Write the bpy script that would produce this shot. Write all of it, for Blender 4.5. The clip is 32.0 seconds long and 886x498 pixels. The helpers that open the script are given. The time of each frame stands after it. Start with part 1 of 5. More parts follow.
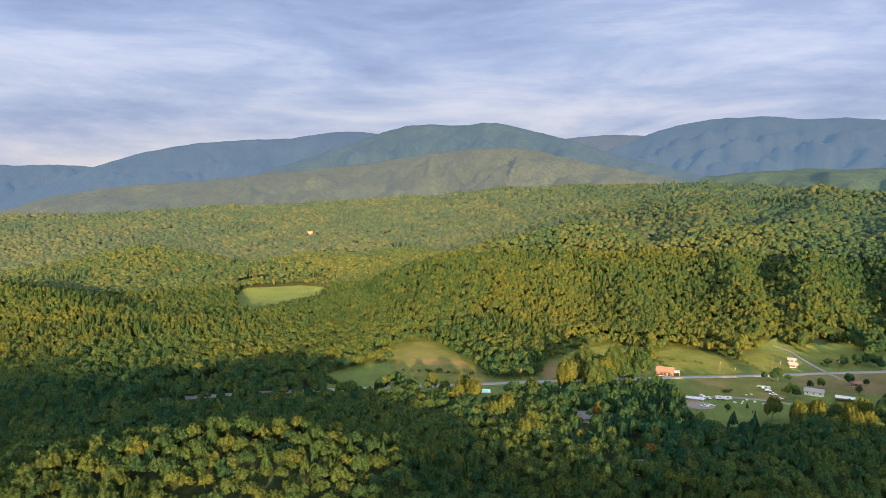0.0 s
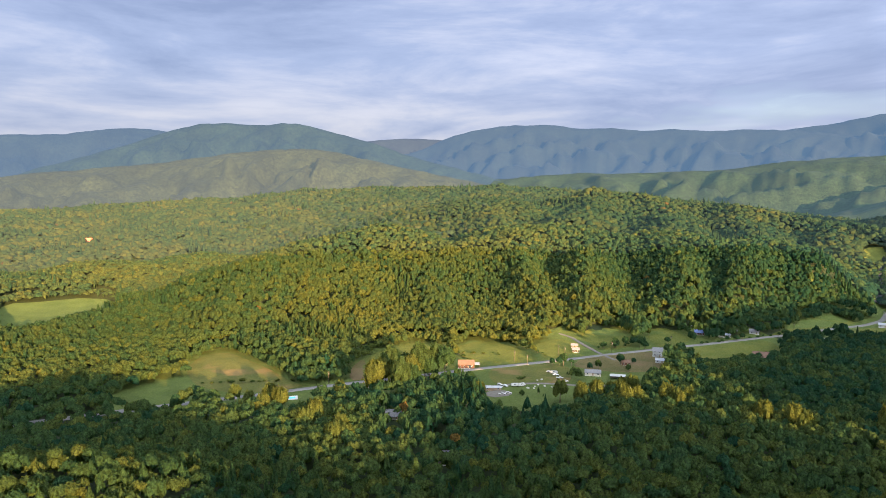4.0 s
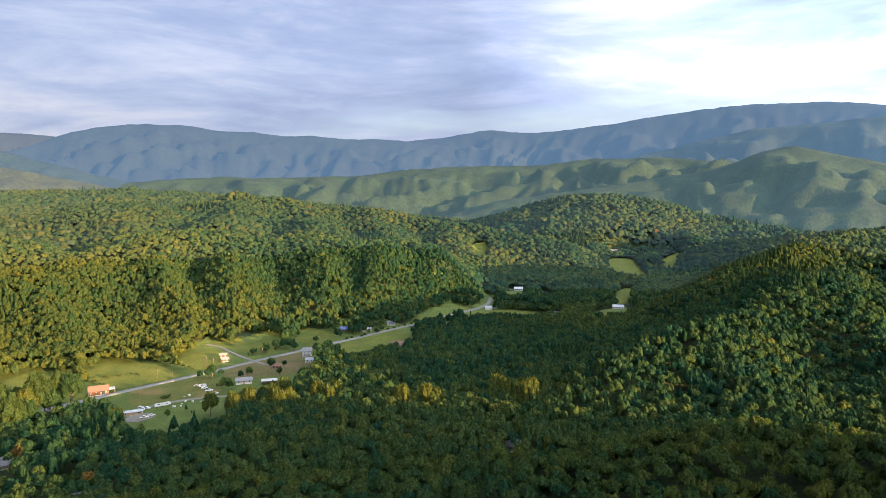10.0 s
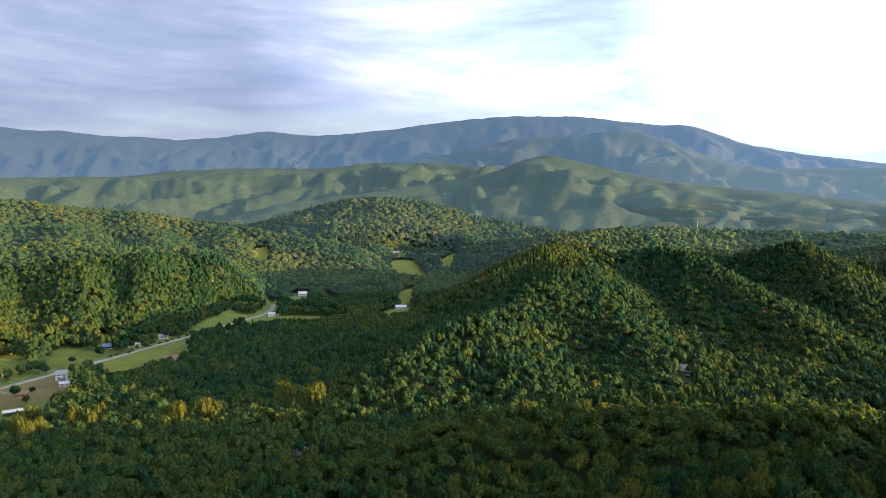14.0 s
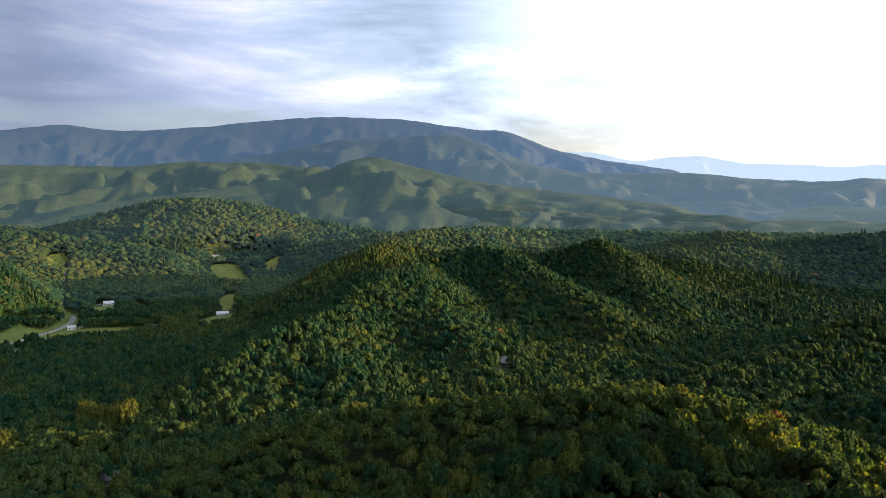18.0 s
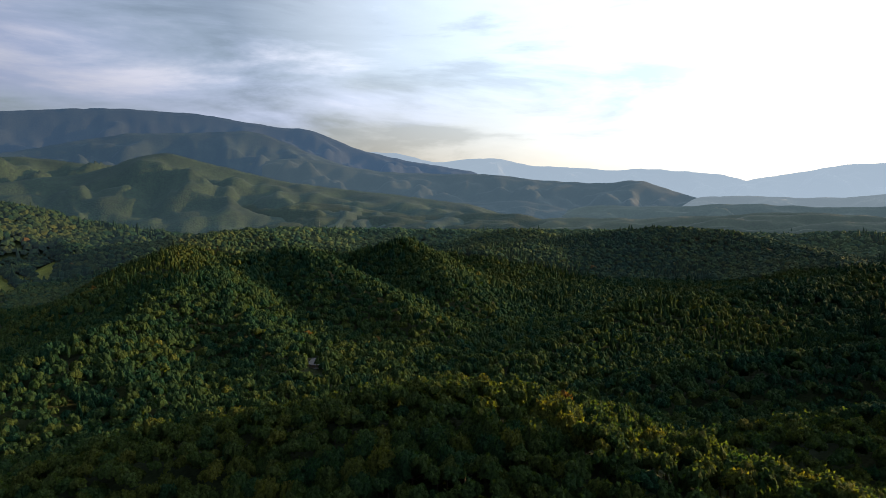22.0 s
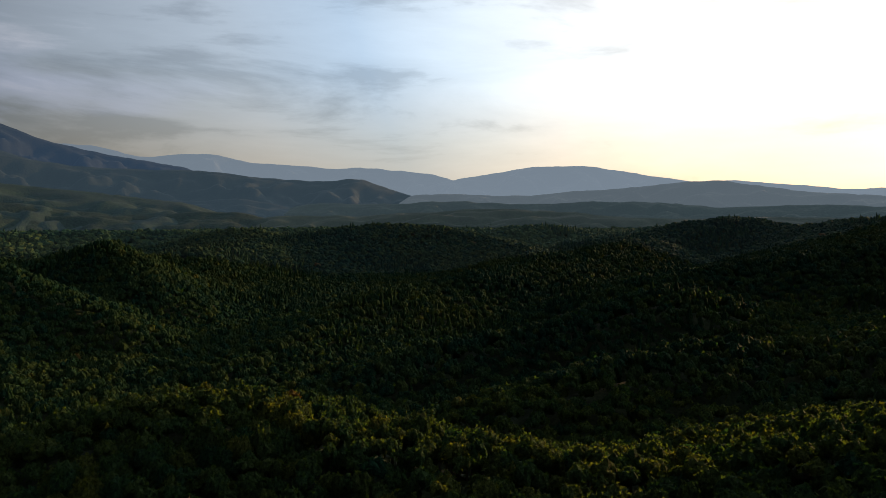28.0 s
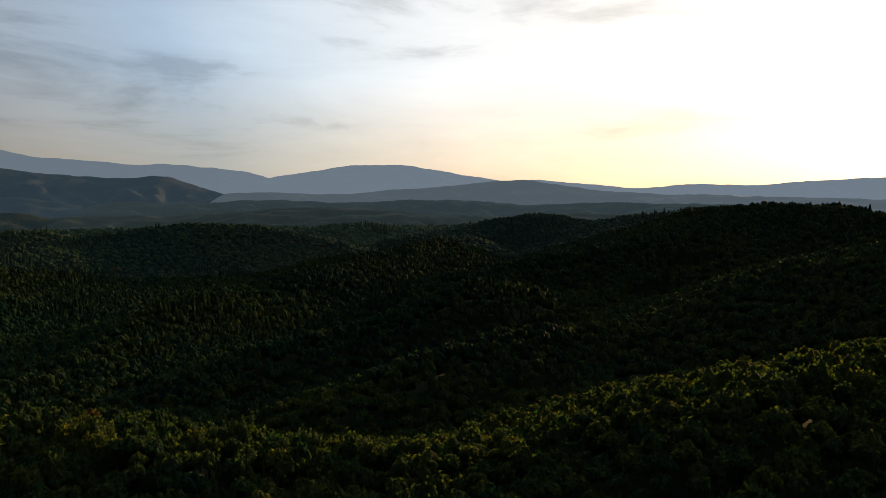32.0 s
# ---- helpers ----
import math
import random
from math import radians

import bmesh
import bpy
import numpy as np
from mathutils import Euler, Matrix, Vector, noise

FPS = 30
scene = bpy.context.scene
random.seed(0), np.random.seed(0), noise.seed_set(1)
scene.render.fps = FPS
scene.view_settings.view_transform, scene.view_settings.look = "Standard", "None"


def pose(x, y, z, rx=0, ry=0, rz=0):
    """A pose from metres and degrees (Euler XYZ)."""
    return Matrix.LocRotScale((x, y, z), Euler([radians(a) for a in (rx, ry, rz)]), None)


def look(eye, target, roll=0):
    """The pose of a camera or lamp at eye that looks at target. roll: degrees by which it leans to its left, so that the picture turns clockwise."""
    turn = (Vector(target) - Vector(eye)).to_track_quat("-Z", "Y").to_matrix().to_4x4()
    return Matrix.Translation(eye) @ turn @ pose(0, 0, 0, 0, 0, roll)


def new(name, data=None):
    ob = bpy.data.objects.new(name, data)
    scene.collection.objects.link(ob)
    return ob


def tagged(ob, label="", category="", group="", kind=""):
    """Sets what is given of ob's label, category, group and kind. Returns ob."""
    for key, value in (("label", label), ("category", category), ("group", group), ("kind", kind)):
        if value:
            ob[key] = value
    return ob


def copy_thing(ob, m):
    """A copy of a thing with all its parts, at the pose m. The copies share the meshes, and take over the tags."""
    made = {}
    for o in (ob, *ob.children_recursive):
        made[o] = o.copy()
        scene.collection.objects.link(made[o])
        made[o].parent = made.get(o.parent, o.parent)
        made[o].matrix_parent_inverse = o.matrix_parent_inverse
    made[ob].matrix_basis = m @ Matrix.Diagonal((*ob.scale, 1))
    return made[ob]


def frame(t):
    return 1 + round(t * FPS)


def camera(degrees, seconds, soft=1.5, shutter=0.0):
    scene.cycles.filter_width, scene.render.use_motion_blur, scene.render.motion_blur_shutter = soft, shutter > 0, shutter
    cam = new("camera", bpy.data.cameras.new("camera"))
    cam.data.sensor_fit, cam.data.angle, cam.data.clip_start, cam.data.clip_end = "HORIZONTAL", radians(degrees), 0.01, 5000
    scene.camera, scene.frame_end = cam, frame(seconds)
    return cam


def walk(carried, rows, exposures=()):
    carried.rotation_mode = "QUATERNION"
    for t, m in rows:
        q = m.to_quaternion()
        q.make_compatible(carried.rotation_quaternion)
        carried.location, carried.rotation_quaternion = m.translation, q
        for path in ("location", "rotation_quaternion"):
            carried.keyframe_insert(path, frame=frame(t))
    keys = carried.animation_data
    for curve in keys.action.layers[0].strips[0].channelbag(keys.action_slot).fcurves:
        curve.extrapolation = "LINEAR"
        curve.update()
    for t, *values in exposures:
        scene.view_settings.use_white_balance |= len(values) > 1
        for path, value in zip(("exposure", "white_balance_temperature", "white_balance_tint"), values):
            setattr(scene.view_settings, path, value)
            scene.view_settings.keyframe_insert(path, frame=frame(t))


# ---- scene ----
# The camera hovers over a wooded valley and pans to its right.  x is right of the first view, y is ahead.
EYE = Vector((0.0, 0.0, 146.0))
cam = camera(67.32, 32.0, soft=0.7)


def bearing(az, r, z=0.0):
    """A place at r metres from the eye, az degrees clockwise from the y axis."""
    return Vector((r * math.sin(radians(az)), r * math.cos(radians(az)), z))


def sight(az, r, el):
    """The place r metres off that is seen el degrees above the eye's level."""
    return bearing(az, r, EYE.z + r * math.tan(radians(el)))


# seconds, heading, tilt, roll in degrees
PATH = [
    (0.0, 0.00, -4.97, -0.02), (0.5, 1.95, -4.95, -0.02), (1.0, 4.26, -4.95, 0.01), (1.5, 6.64, -4.92, -0.04), (2.0, 8.67, -4.89, -0.04),
    (2.5, 10.49, -4.88, -0.02), (3.0, 12.45, -4.86, -0.02), (3.5, 14.58, -4.83, -0.02), (5.5, 23.39, -4.74, -0.06), (6.0, 25.68, -4.71, -0.07),
    (6.5, 28.35, -4.68, -0.07), (7.0, 31.31, -4.65, -0.10), (7.5, 34.11, -4.61, -0.10), (8.0, 36.60, -4.57, -0.09), (8.5, 38.97, -4.54, -0.09),
    (9.0, 41.42, -4.52, -0.08), (9.5, 43.95, -4.48, -0.06), (10.0, 46.65, -4.45, -0.05), (10.5, 49.39, -4.41, -0.09), (11.0, 52.11, -4.37, -0.04),
    (11.5, 54.72, -4.34, -0.01), (12.0, 57.29, -4.29, -0.04), (12.5, 59.73, -4.24, -0.00), (13.0, 61.85, -4.21, -0.00), (13.5, 63.68, -4.20, 0.01),
    (14.0, 65.17, -4.16, 0.07), (14.5, 66.60, -4.14, 0.11), (16.5, 74.08, -4.07, 0.12), (17.0, 75.99, -4.06, 0.12), (17.5, 77.91, -4.05, 0.13),
    (18.0, 80.03, -4.04, 0.12), (18.5, 82.21, -4.04, 0.08), (19.0, 84.28, -4.03, 0.11), (19.5, 86.26, -4.03, 0.13), (20.0, 88.30, -4.04, 0.12),
    (20.5, 90.53, -4.04, 0.09), (21.0, 92.57, -4.04, 0.09), (21.5, 94.53, -4.05, 0.07), (22.0, 96.59, -4.04, 0.07), (22.5, 98.85, -4.06, 0.04),
    (23.0, 101.01, -4.07, 0.02), (23.5, 103.13, -4.08, 0.03), (24.0, 104.81, -4.09, 0.05), (24.5, 106.52, -4.10, 0.04), (25.0, 108.49, -4.11, -0.00),
    (25.5, 110.52, -4.13, -0.02), (27.5, 118.22, -4.20, -0.05), (28.0, 120.12, -4.21, -0.07), (28.5, 121.98, -4.22, -0.09), (29.0, 123.70, -4.24, -0.12),
    (29.5, 125.42, -4.27, -0.12), (30.0, 127.21, -4.29, -0.11), (30.5, 129.38, -4.32, -0.17), (31.0, 131.57, -4.33, -0.17), (31.5, 133.73, -4.36, -0.17),
    (32.0, 135.55, -4.38, -0.14),
]
walk(cam, [(t, look(EYE, sight(yaw, 100, tilt), roll)) for t, yaw, tilt, roll in PATH],
     exposures=[(0, 3.8), (6, 3.88), (13, 3.85), (19, 3.18), (25, 1.96), (32, 1.19)])

# ---- light ----
SUN_AZ, SUN_EL = 172.0, 8.2
VEIL_AZ = 172.0   # where the thin cloud glows brightest
sun_way = bearing(SUN_AZ, math.cos(radians(SUN_EL)), math.sin(radians(SUN_EL)))
lamp = bpy.data.lights.new("sun", "SUN")
lamp.energy, lamp.angle, lamp.color = 2.8, radians(0.6), (1.0, 0.61, 0.27)
new("sun", lamp).matrix_world = look(sun_way * 100, (0, 0, 0))

world = bpy.data.worlds.new("sky")
scene.world = world
world.use_nodes = True


def node(tree, kind, **values):
    n = tree.nodes.new(kind)
    for key, value in values.items():
        n.inputs[key].default_value = value
    return n


def math_node(tree, op, a, b=None, clamp=False):
    n = tree.nodes.new("ShaderNodeMath")
    n.operation, n.use_clamp = op, clamp
    for i, v in enumerate((a, b)):
        if v is None:
            continue
        if isinstance(v, (int, float)):
            n.inputs[i].default_value = v
        else:
            tree.links.new(v, n.inputs[i])
    return n.outputs[0]


def mix_colour(tree, fac, a, b, mode="MIX"):
    n = tree.nodes.new("ShaderNodeMix")
    n.data_type, n.blend_type = "RGBA", mode
    for socket, v in ((n.inputs[0], fac), (n.inputs[6], a), (n.inputs[7], b)):
        if isinstance(v, (int, float)):
            socket.default_value = v
        elif isinstance(v, tuple):
            socket.default_value = (*v, 1)
        else:
            tree.links.new(v, socket)
    return n.outputs[2]


def ramp(tree, fac, *stops):
    n = tree.nodes.new("ShaderNodeValToRGB")
    tree.links.new(fac, n.inputs[0])
    els = n.color_ramp.elements
    while len(els) < len(stops):
        els.new(0.5)
    for e, (p, c) in zip(els, stops):
        e.position = p
        e.color = (*c, 1) if isinstance(c, tuple) else (c, c, c, 1)
    return n.outputs[0]


def build_sky():
    tree = world.node_tree
    tree.nodes.clear()
    link = tree.links.new
    sky = tree.nodes.new("ShaderNodeTexSky")
    sky.sky_type, sky.sun_disc = "NISHITA", False
    sky.sun_elevation, sky.sun_rotation = radians(SUN_EL), radians(SUN_AZ)
    sky.altitude, sky.air_density, sky.dust_density = 400, 1.0, 3.0
    coord = tree.nodes.new("ShaderNodeTexCoord").outputs["Generated"]
    parts = tree.nodes.new("ShaderNodeSeparateXYZ")
    link(coord, parts.inputs[0])
    up = math_node(tree, "MAXIMUM", parts.outputs[2], 0.0)
    over = math_node(tree, "ADD", up, 0.09)
    px = math_node(tree, "DIVIDE", parts.outputs[0], over)
    py = math_node(tree, "DIVIDE", parts.outputs[1], over)
    flat = tree.nodes.new("ShaderNodeCombineXYZ")
    link(px, flat.inputs[0]), link(py, flat.inputs[1])
    big = node(tree, "ShaderNodeTexNoise", Scale=0.35, Detail=4.0, Roughness=0.5, Distortion=0.15)
    link(flat.outputs[0], big.inputs["Vector"])
    wide = tree.nodes.new("ShaderNodeMapping")
    wide.inputs["Rotation"].default_value = (radians(4), radians(-3), 0)
    wide.inputs["Scale"].default_value = (1.0, 1.0, 5.0)
    link(coord, wide.inputs[0])
    fine = node(tree, "ShaderNodeTexNoise", Scale=2.6, Detail=7.0, Roughness=0.6, Distortion=0.3)
    link(wide.outputs[0], fine.inputs["Vector"])
    both = math_node(tree, "ADD", math_node(tree, "MULTIPLY", big.outputs[0], 0.6), math_node(tree, "MULTIPLY", fine.outputs[0], 0.4))
    # the deck thins out and brightens towards the sun
    near = tree.nodes.new("ShaderNodeVectorMath")
    near.operation = "DOT_PRODUCT"
    link(coord, near.inputs[0])
    near.inputs[1].default_value = bearing(VEIL_AZ, 1)
    toward = near.outputs["Value"]
    side = math_node(tree, "MULTIPLY", math_node(tree, "ADD", toward, 0.35), 0.31)
    cover = ramp(tree, math_node(tree, "SUBTRACT", both, side), (0.36, 0.0), (0.50, 1.0))
    tone = ramp(tree, fine.outputs[0], (0.34, (0.132, 0.168, 0.280)), (0.50, (0.185, 0.223, 0.342)), (0.64, (0.29, 0.310, 0.400)))
    lit = math_node(tree, "MULTIPLY", ramp(tree, math_node(tree, "MULTIPLY", math_node(tree, "ADD", toward, 1.0), 0.5), (0.0, 0.25), (0.23, 0.29), (0.43, 0.74), (0.58, 1.5), (0.66, 1.7), (0.85, 1.0), (1.0, 1.2)), 4.0)
    tone = mix_colour(tree, 1.0, tone, lit, "MULTIPLY")
    warm = ramp(tree, math_node(tree, "MULTIPLY", math_node(tree, "ADD", toward, 1.0), 0.5), (0.15, (1.0, 1.0, 1.0)), (0.6, (1.08, 1.0, 0.87)))
    tone = mix_colour(tree, 1.0, tone, warm, "MULTIPLY")
    # pale open strip just over the mountains
    strip = ramp(tree, parts.outputs[2], (0.04, 0.75), (0.10, 0.35), (0.19, 0.0))
    tone = mix_colour(tree, math_node(tree, "MULTIPLY", strip, ramp(tree, fine.outputs[0], (0.40, 0.15), (0.60, 1.0))), tone, (0.40, 0.37, 0.36))
    # a thin bright veil spreads round the sun
    blue = mix_colour(tree, 1.0, sky.outputs[0], (0.075, 0.08, 0.10), "MULTIPLY")
    glare = tree.nodes.new("ShaderNodeVectorMath")
    glare.operation = "DOT_PRODUCT"
    link(coord, glare.inputs[0])
    glare.inputs[1].default_value = bearing(VEIL_AZ, math.cos(radians(22)), math.sin(radians(22)))
    veil = ramp(tree, glare.outputs["Value"], (0.05, (0.070, 0.084, 0.105)), (0.18, (0.155, 0.175, 0.20)), (0.40, (0.27, 0.315, 0.365)), (0.55, (0.30, 0.385, 0.48)), (0.66, (0.46, 0.53, 0.59)), (0.80, (0.68, 0.69, 0.68)), (0.90, (0.72, 0.70, 0.66)), (1.0, (0.8, 0.77, 0.72)))
    high = mix_colour(tree, 1.0, veil, (3.7, 3.7, 3.7), "MULTIPLY")
    low = ramp(tree, parts.outputs[2], (0.0, (1.0, 0.74, 0.53)), (0.08, (1.0, 0.84, 0.70)), (0.18, (1.0, 1.0, 1.0)))
    high = mix_colour(tree, 1.0, high, low, "MULTIPLY")
    wisps = ramp(tree, fine.outputs[0], (0.36, 0.72), (0.46, 1.0), (0.66, 1.12))
    high = mix_colour(tree, 1.0, high, wisps, "MULTIPLY")
    blue = mix_colour(tree, 1.0, blue, high, "ADD")
    thin = ramp(tree, toward, (0.0, 0.9), (0.2, 0.6), (0.42, 0.05))
    out = mix_colour(tree, math_node(tree, "MULTIPLY", cover, thin), blue, tone)
    back = node(tree, "ShaderNodeBackground", Strength=0.142)
    link(out, back.inputs[0])
    end = tree.nodes.new("ShaderNodeOutputWorld")
    link(back.outputs[0], end.inputs[0])


build_sky()

# ---- materials ----
def material(name, rough=0.8):
    m = bpy.data.materials.new(name)
    m.use_nodes = True
    b = m.node_tree.nodes["Principled BSDF"]
    b.inputs["Roughness"].default_value = rough
    b.inputs["Specular IOR Level"].default_value = 0.1
    return m, m.node_tree, b


def place(tree, scale):
    geo = tree.nodes.new("ShaderNodeNewGeometry")
    v = tree.nodes.new("ShaderNodeVectorMath")
    v.operation = "SCALE"
    v.inputs["Scale"].default_value = scale
    tree.links.new(geo.outputs["Position"], v.inputs[0])
    return v.outputs[0]


def noise_at(tree, scale, detail=4.0, rough=0.6):
    n = node(tree, "ShaderNodeTexNoise", Scale=1.0, Detail=detail, Roughness=rough)
    tree.links.new(place(tree, scale), n.inputs["Vector"])
    return n.outputs[0]


def bump(tree, b, height, strength, distance):
    n = node(tree, "ShaderNodeBump", Strength=strength, Distance=distance)
    tree.links.new(height, n.inputs["Height"])
    tree.links.new(n.outputs[0], b.inputs["Normal"])


def foliage(name, stops, glow=None, grain=0.9, through_leaf=0.46):
    """Leaves whose hue follows the tree's own tint, with lighter and darker sprays. glow: airlight in front of distant
    woods, painted on as emission.
    """
    m, tree, b = material(name, 0.8)
    b.inputs["Specular IOR Level"].default_value = 0.03
    tint = tree.nodes.new("ShaderNodeAttribute")
    tint.attribute_name = "tint"
    hue = ramp(tree, tint.outputs["Fac"], *stops)
    low, high = (0.30, 1.65) if grain > 0.8 else (0.45, 1.45) if grain > 0.3 else (0.82, 1.14)
    spray = ramp(tree, noise_at(tree, grain * 1.1, 5.0, 0.75), (0.34, low), (0.66, high))
    col = mix_colour(tree, 1.0, hue, spray, "MULTIPLY")
    tree.links.new(col, b.inputs["Base Color"])
    bump(tree, b, noise_at(tree, grain * 1.5, 4.0, 0.75), 1.0 if grain > 0.3 else 0.45, 0.9 / grain)
    if through_leaf:
        thin = tree.nodes.new("ShaderNodeBsdfTranslucent")
        tree.links.new(mix_colour(tree, 1.0, col, (1.9, 1.8, 0.55), "MULTIPLY"), thin.inputs[0])
        mix = tree.nodes.new("ShaderNodeMixShader")
        mix.inputs[0].default_value = through_leaf
        tree.links.new(b.outputs[0], mix.inputs[1])
        tree.links.new(thin.outputs[0], mix.inputs[2])
        tree.links.new(mix.outputs[0], tree.nodes["Material Output"].inputs[0])
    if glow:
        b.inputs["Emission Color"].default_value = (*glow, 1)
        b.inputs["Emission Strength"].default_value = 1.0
    return m


GREENS = ((0.0, (0.0100, 0.034, 0.0195)), (0.3, (0.0255, 0.049, 0.0180)), (0.6, (0.041, 0.058, 0.0165)), (0.9, (0.062, 0.070, 0.0160)), (1.0, (0.078, 0.042, 0.0140)))
# darker greens for distant woods, whose emission paints haze over the leaves
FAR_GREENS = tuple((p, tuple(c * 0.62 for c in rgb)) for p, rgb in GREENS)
leaf_mat = foliage("leaves", GREENS)
leaf_mid_mat = foliage("leaves_midway", GREENS, grain=0.5)
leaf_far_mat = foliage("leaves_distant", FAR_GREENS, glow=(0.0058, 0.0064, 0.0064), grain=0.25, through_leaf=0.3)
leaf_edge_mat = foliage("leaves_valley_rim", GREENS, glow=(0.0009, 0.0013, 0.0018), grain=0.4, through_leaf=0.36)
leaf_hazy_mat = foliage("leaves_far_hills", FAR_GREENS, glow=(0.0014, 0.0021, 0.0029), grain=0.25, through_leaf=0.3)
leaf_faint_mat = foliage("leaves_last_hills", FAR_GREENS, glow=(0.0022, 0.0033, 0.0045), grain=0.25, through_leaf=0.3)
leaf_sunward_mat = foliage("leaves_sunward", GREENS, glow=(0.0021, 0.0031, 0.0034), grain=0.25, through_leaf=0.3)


def distant(name, colour, glow, cell=13.0, relief=0.6):
    """Wooded slopes far off, with treetops and the evening haze painted on as emission."""
    m, tree, b = material(name, 0.9)
    tops = node(tree, "ShaderNodeTexVoronoi", Scale=1.0)
    tree.links.new(place(tree, 1 / cell), tops.inputs["Vector"])
    each = tree.nodes.new("ShaderNodeSeparateColor")
    tree.links.new(tops.outputs["Color"], each.inputs[0])
    vary = ramp(tree, each.outputs[0], (0.0, 1 - 0.5 * relief), (1.0, 1 + 0.5 * relief))
    stands = ramp(tree, noise_at(tree, 0.006, 4.0, 0.6), (0.35, 0.7), (0.65, 1.25))
    col = mix_colour(tree, 1.0, mix_colour(tree, 1.0, colour, vary, "MULTIPLY"), stands, "MULTIPLY")
    tree.links.new(col, b.inputs["Base Color"])
    bump(tree, b, math_node(tree, "MULTIPLY", tops.outputs["Distance"], -1.0), 0.5 * relief, cell * 0.5)
    # painted haze: emission rises towards the low sun and near the valley
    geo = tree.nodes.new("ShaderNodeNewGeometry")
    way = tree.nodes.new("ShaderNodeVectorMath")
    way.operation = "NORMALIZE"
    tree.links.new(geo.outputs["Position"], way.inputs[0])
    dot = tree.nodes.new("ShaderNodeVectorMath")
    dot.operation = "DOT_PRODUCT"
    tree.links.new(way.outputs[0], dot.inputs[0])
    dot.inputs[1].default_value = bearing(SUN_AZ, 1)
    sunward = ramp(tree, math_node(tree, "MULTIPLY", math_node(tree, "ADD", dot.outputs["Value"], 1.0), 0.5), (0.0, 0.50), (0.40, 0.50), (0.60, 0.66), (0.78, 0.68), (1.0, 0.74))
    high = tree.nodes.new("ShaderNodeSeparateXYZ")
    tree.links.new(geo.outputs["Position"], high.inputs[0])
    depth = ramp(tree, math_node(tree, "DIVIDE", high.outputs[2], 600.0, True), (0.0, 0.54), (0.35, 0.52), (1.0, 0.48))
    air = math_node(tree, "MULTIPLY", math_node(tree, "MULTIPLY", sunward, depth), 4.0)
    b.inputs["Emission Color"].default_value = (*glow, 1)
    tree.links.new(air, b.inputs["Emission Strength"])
    return m


def ground_material():
    m, tree, b = material("forest_floor", 0.95)
    a = ramp(tree, noise_at(tree, 0.02, 5.0), (0.35, (0.016, 0.027, 0.011)), (0.65, (0.030, 0.038, 0.016)))
    g = ramp(tree, noise_at(tree, 0.6, 4.0), (0.3, 0.6), (0.7, 1.3))
    tree.links.new(mix_colour(tree, 1.0, a, g, "MULTIPLY"), b.inputs["Base Color"])
    bump(tree, b, noise_at(tree, 0.8), 0.6, 0.5)
    return m


ground_mat = ground_material()


def grass_material(name, low, high, scale=0.05, bare=None):
    """Mown or grazed grass with darker tufts and tracks; bare: earth that shows through in patches."""
    m, tree, b = material(name, 0.9)
    col = ramp(tree, noise_at(tree, scale, 5.0, 0.6), (0.35, low), (0.65, high))
    tuft = ramp(tree, noise_at(tree, 0.7, 5.0, 0.7), (0.3, 0.7), (0.7, 1.25))
    col = mix_colour(tree, 1.0, col, tuft, "MULTIPLY")
    if bare:
        patch = ramp(tree, noise_at(tree, 0.028, 3.0, 0.5), (0.56, 0.0), (0.66, 0.8))
        col = mix_colour(tree, patch, col, bare)
    tree.links.new(col, b.inputs["Base Color"])
    bump(tree, b, noise_at(tree, 1.2, 5.0, 0.7), 1.0, 1.2)
    return m


def plain(name, colour, rough=0.7, grain=0.8, spread=0.25, metal=0.0):
    m, tree, b = material(name, rough)
    b.inputs["Metallic"].default_value = metal
    dirt = ramp(tree, noise_at(tree, grain, 5.0, 0.65), (0.3, 1 - spread), (0.7, 1 + spread * 0.5))
    tree.links.new(mix_colour(tree, 1.0, colour, dirt, "MULTIPLY"), b.inputs["Base Color"])
    bump(tree, b, noise_at(tree, grain * 8), 0.15, 0.02)
    return m


meadow_mat = grass_material("meadow_grass", (0.060, 0.076, 0.015), (0.092, 0.099, 0.021))
pasture_mat = grass_material("worn_pasture", (0.063, 0.073, 0.018), (0.094, 0.092, 0.025), bare=(0.146, 0.099, 0.043))
dry_mat = grass_material("dry_grass", (0.072, 0.067, 0.025), (0.102, 0.083, 0.036), bare=(0.119, 0.083, 0.047))
lawn_mat = grass_material("lawn_grass", (0.054, 0.076, 0.019), (0.076, 0.099, 0.026))
road_mat = plain("pale_asphalt", (0.125, 0.12, 0.118), 0.9, 0.3, 0.2)
gravel_mat = plain("gravel", (0.12, 0.11, 0.10), 0.95, 0.6, 0.3)
dirt_mat = plain("bare_earth", (0.25, 0.19, 0.12), 0.95, 0.3, 0.3)
brick_mat = plain("red_brick", (0.085, 0.042, 0.029), 0.85, 1.2, 0.25)
wood_mat = plain("weathered_wood", (0.20, 0.15, 0.11), 0.85, 1.0, 0.3)
white_mat = plain("white_paint", (0.30, 0.30, 0.295), 0.5, 0.5, 0.12)
cream_mat = plain("cream_siding", (0.31, 0.29, 0.25), 0.6, 0.5, 0.15)
metal_mat = plain("metal_roofing", (0.25, 0.265, 0.29), 0.6, 0.4, 0.2)
shingle_mat = plain("grey_shingles", (0.13, 0.13, 0.14), 0.9, 1.0, 0.3)
brown_roof_mat = plain("brown_roofing", (0.11, 0.07, 0.052), 0.85, 1.0, 0.3)
blue_roof_mat = plain("blue_roofing", (0.09, 0.12, 0.24), 0.6, 0.6, 0.2)
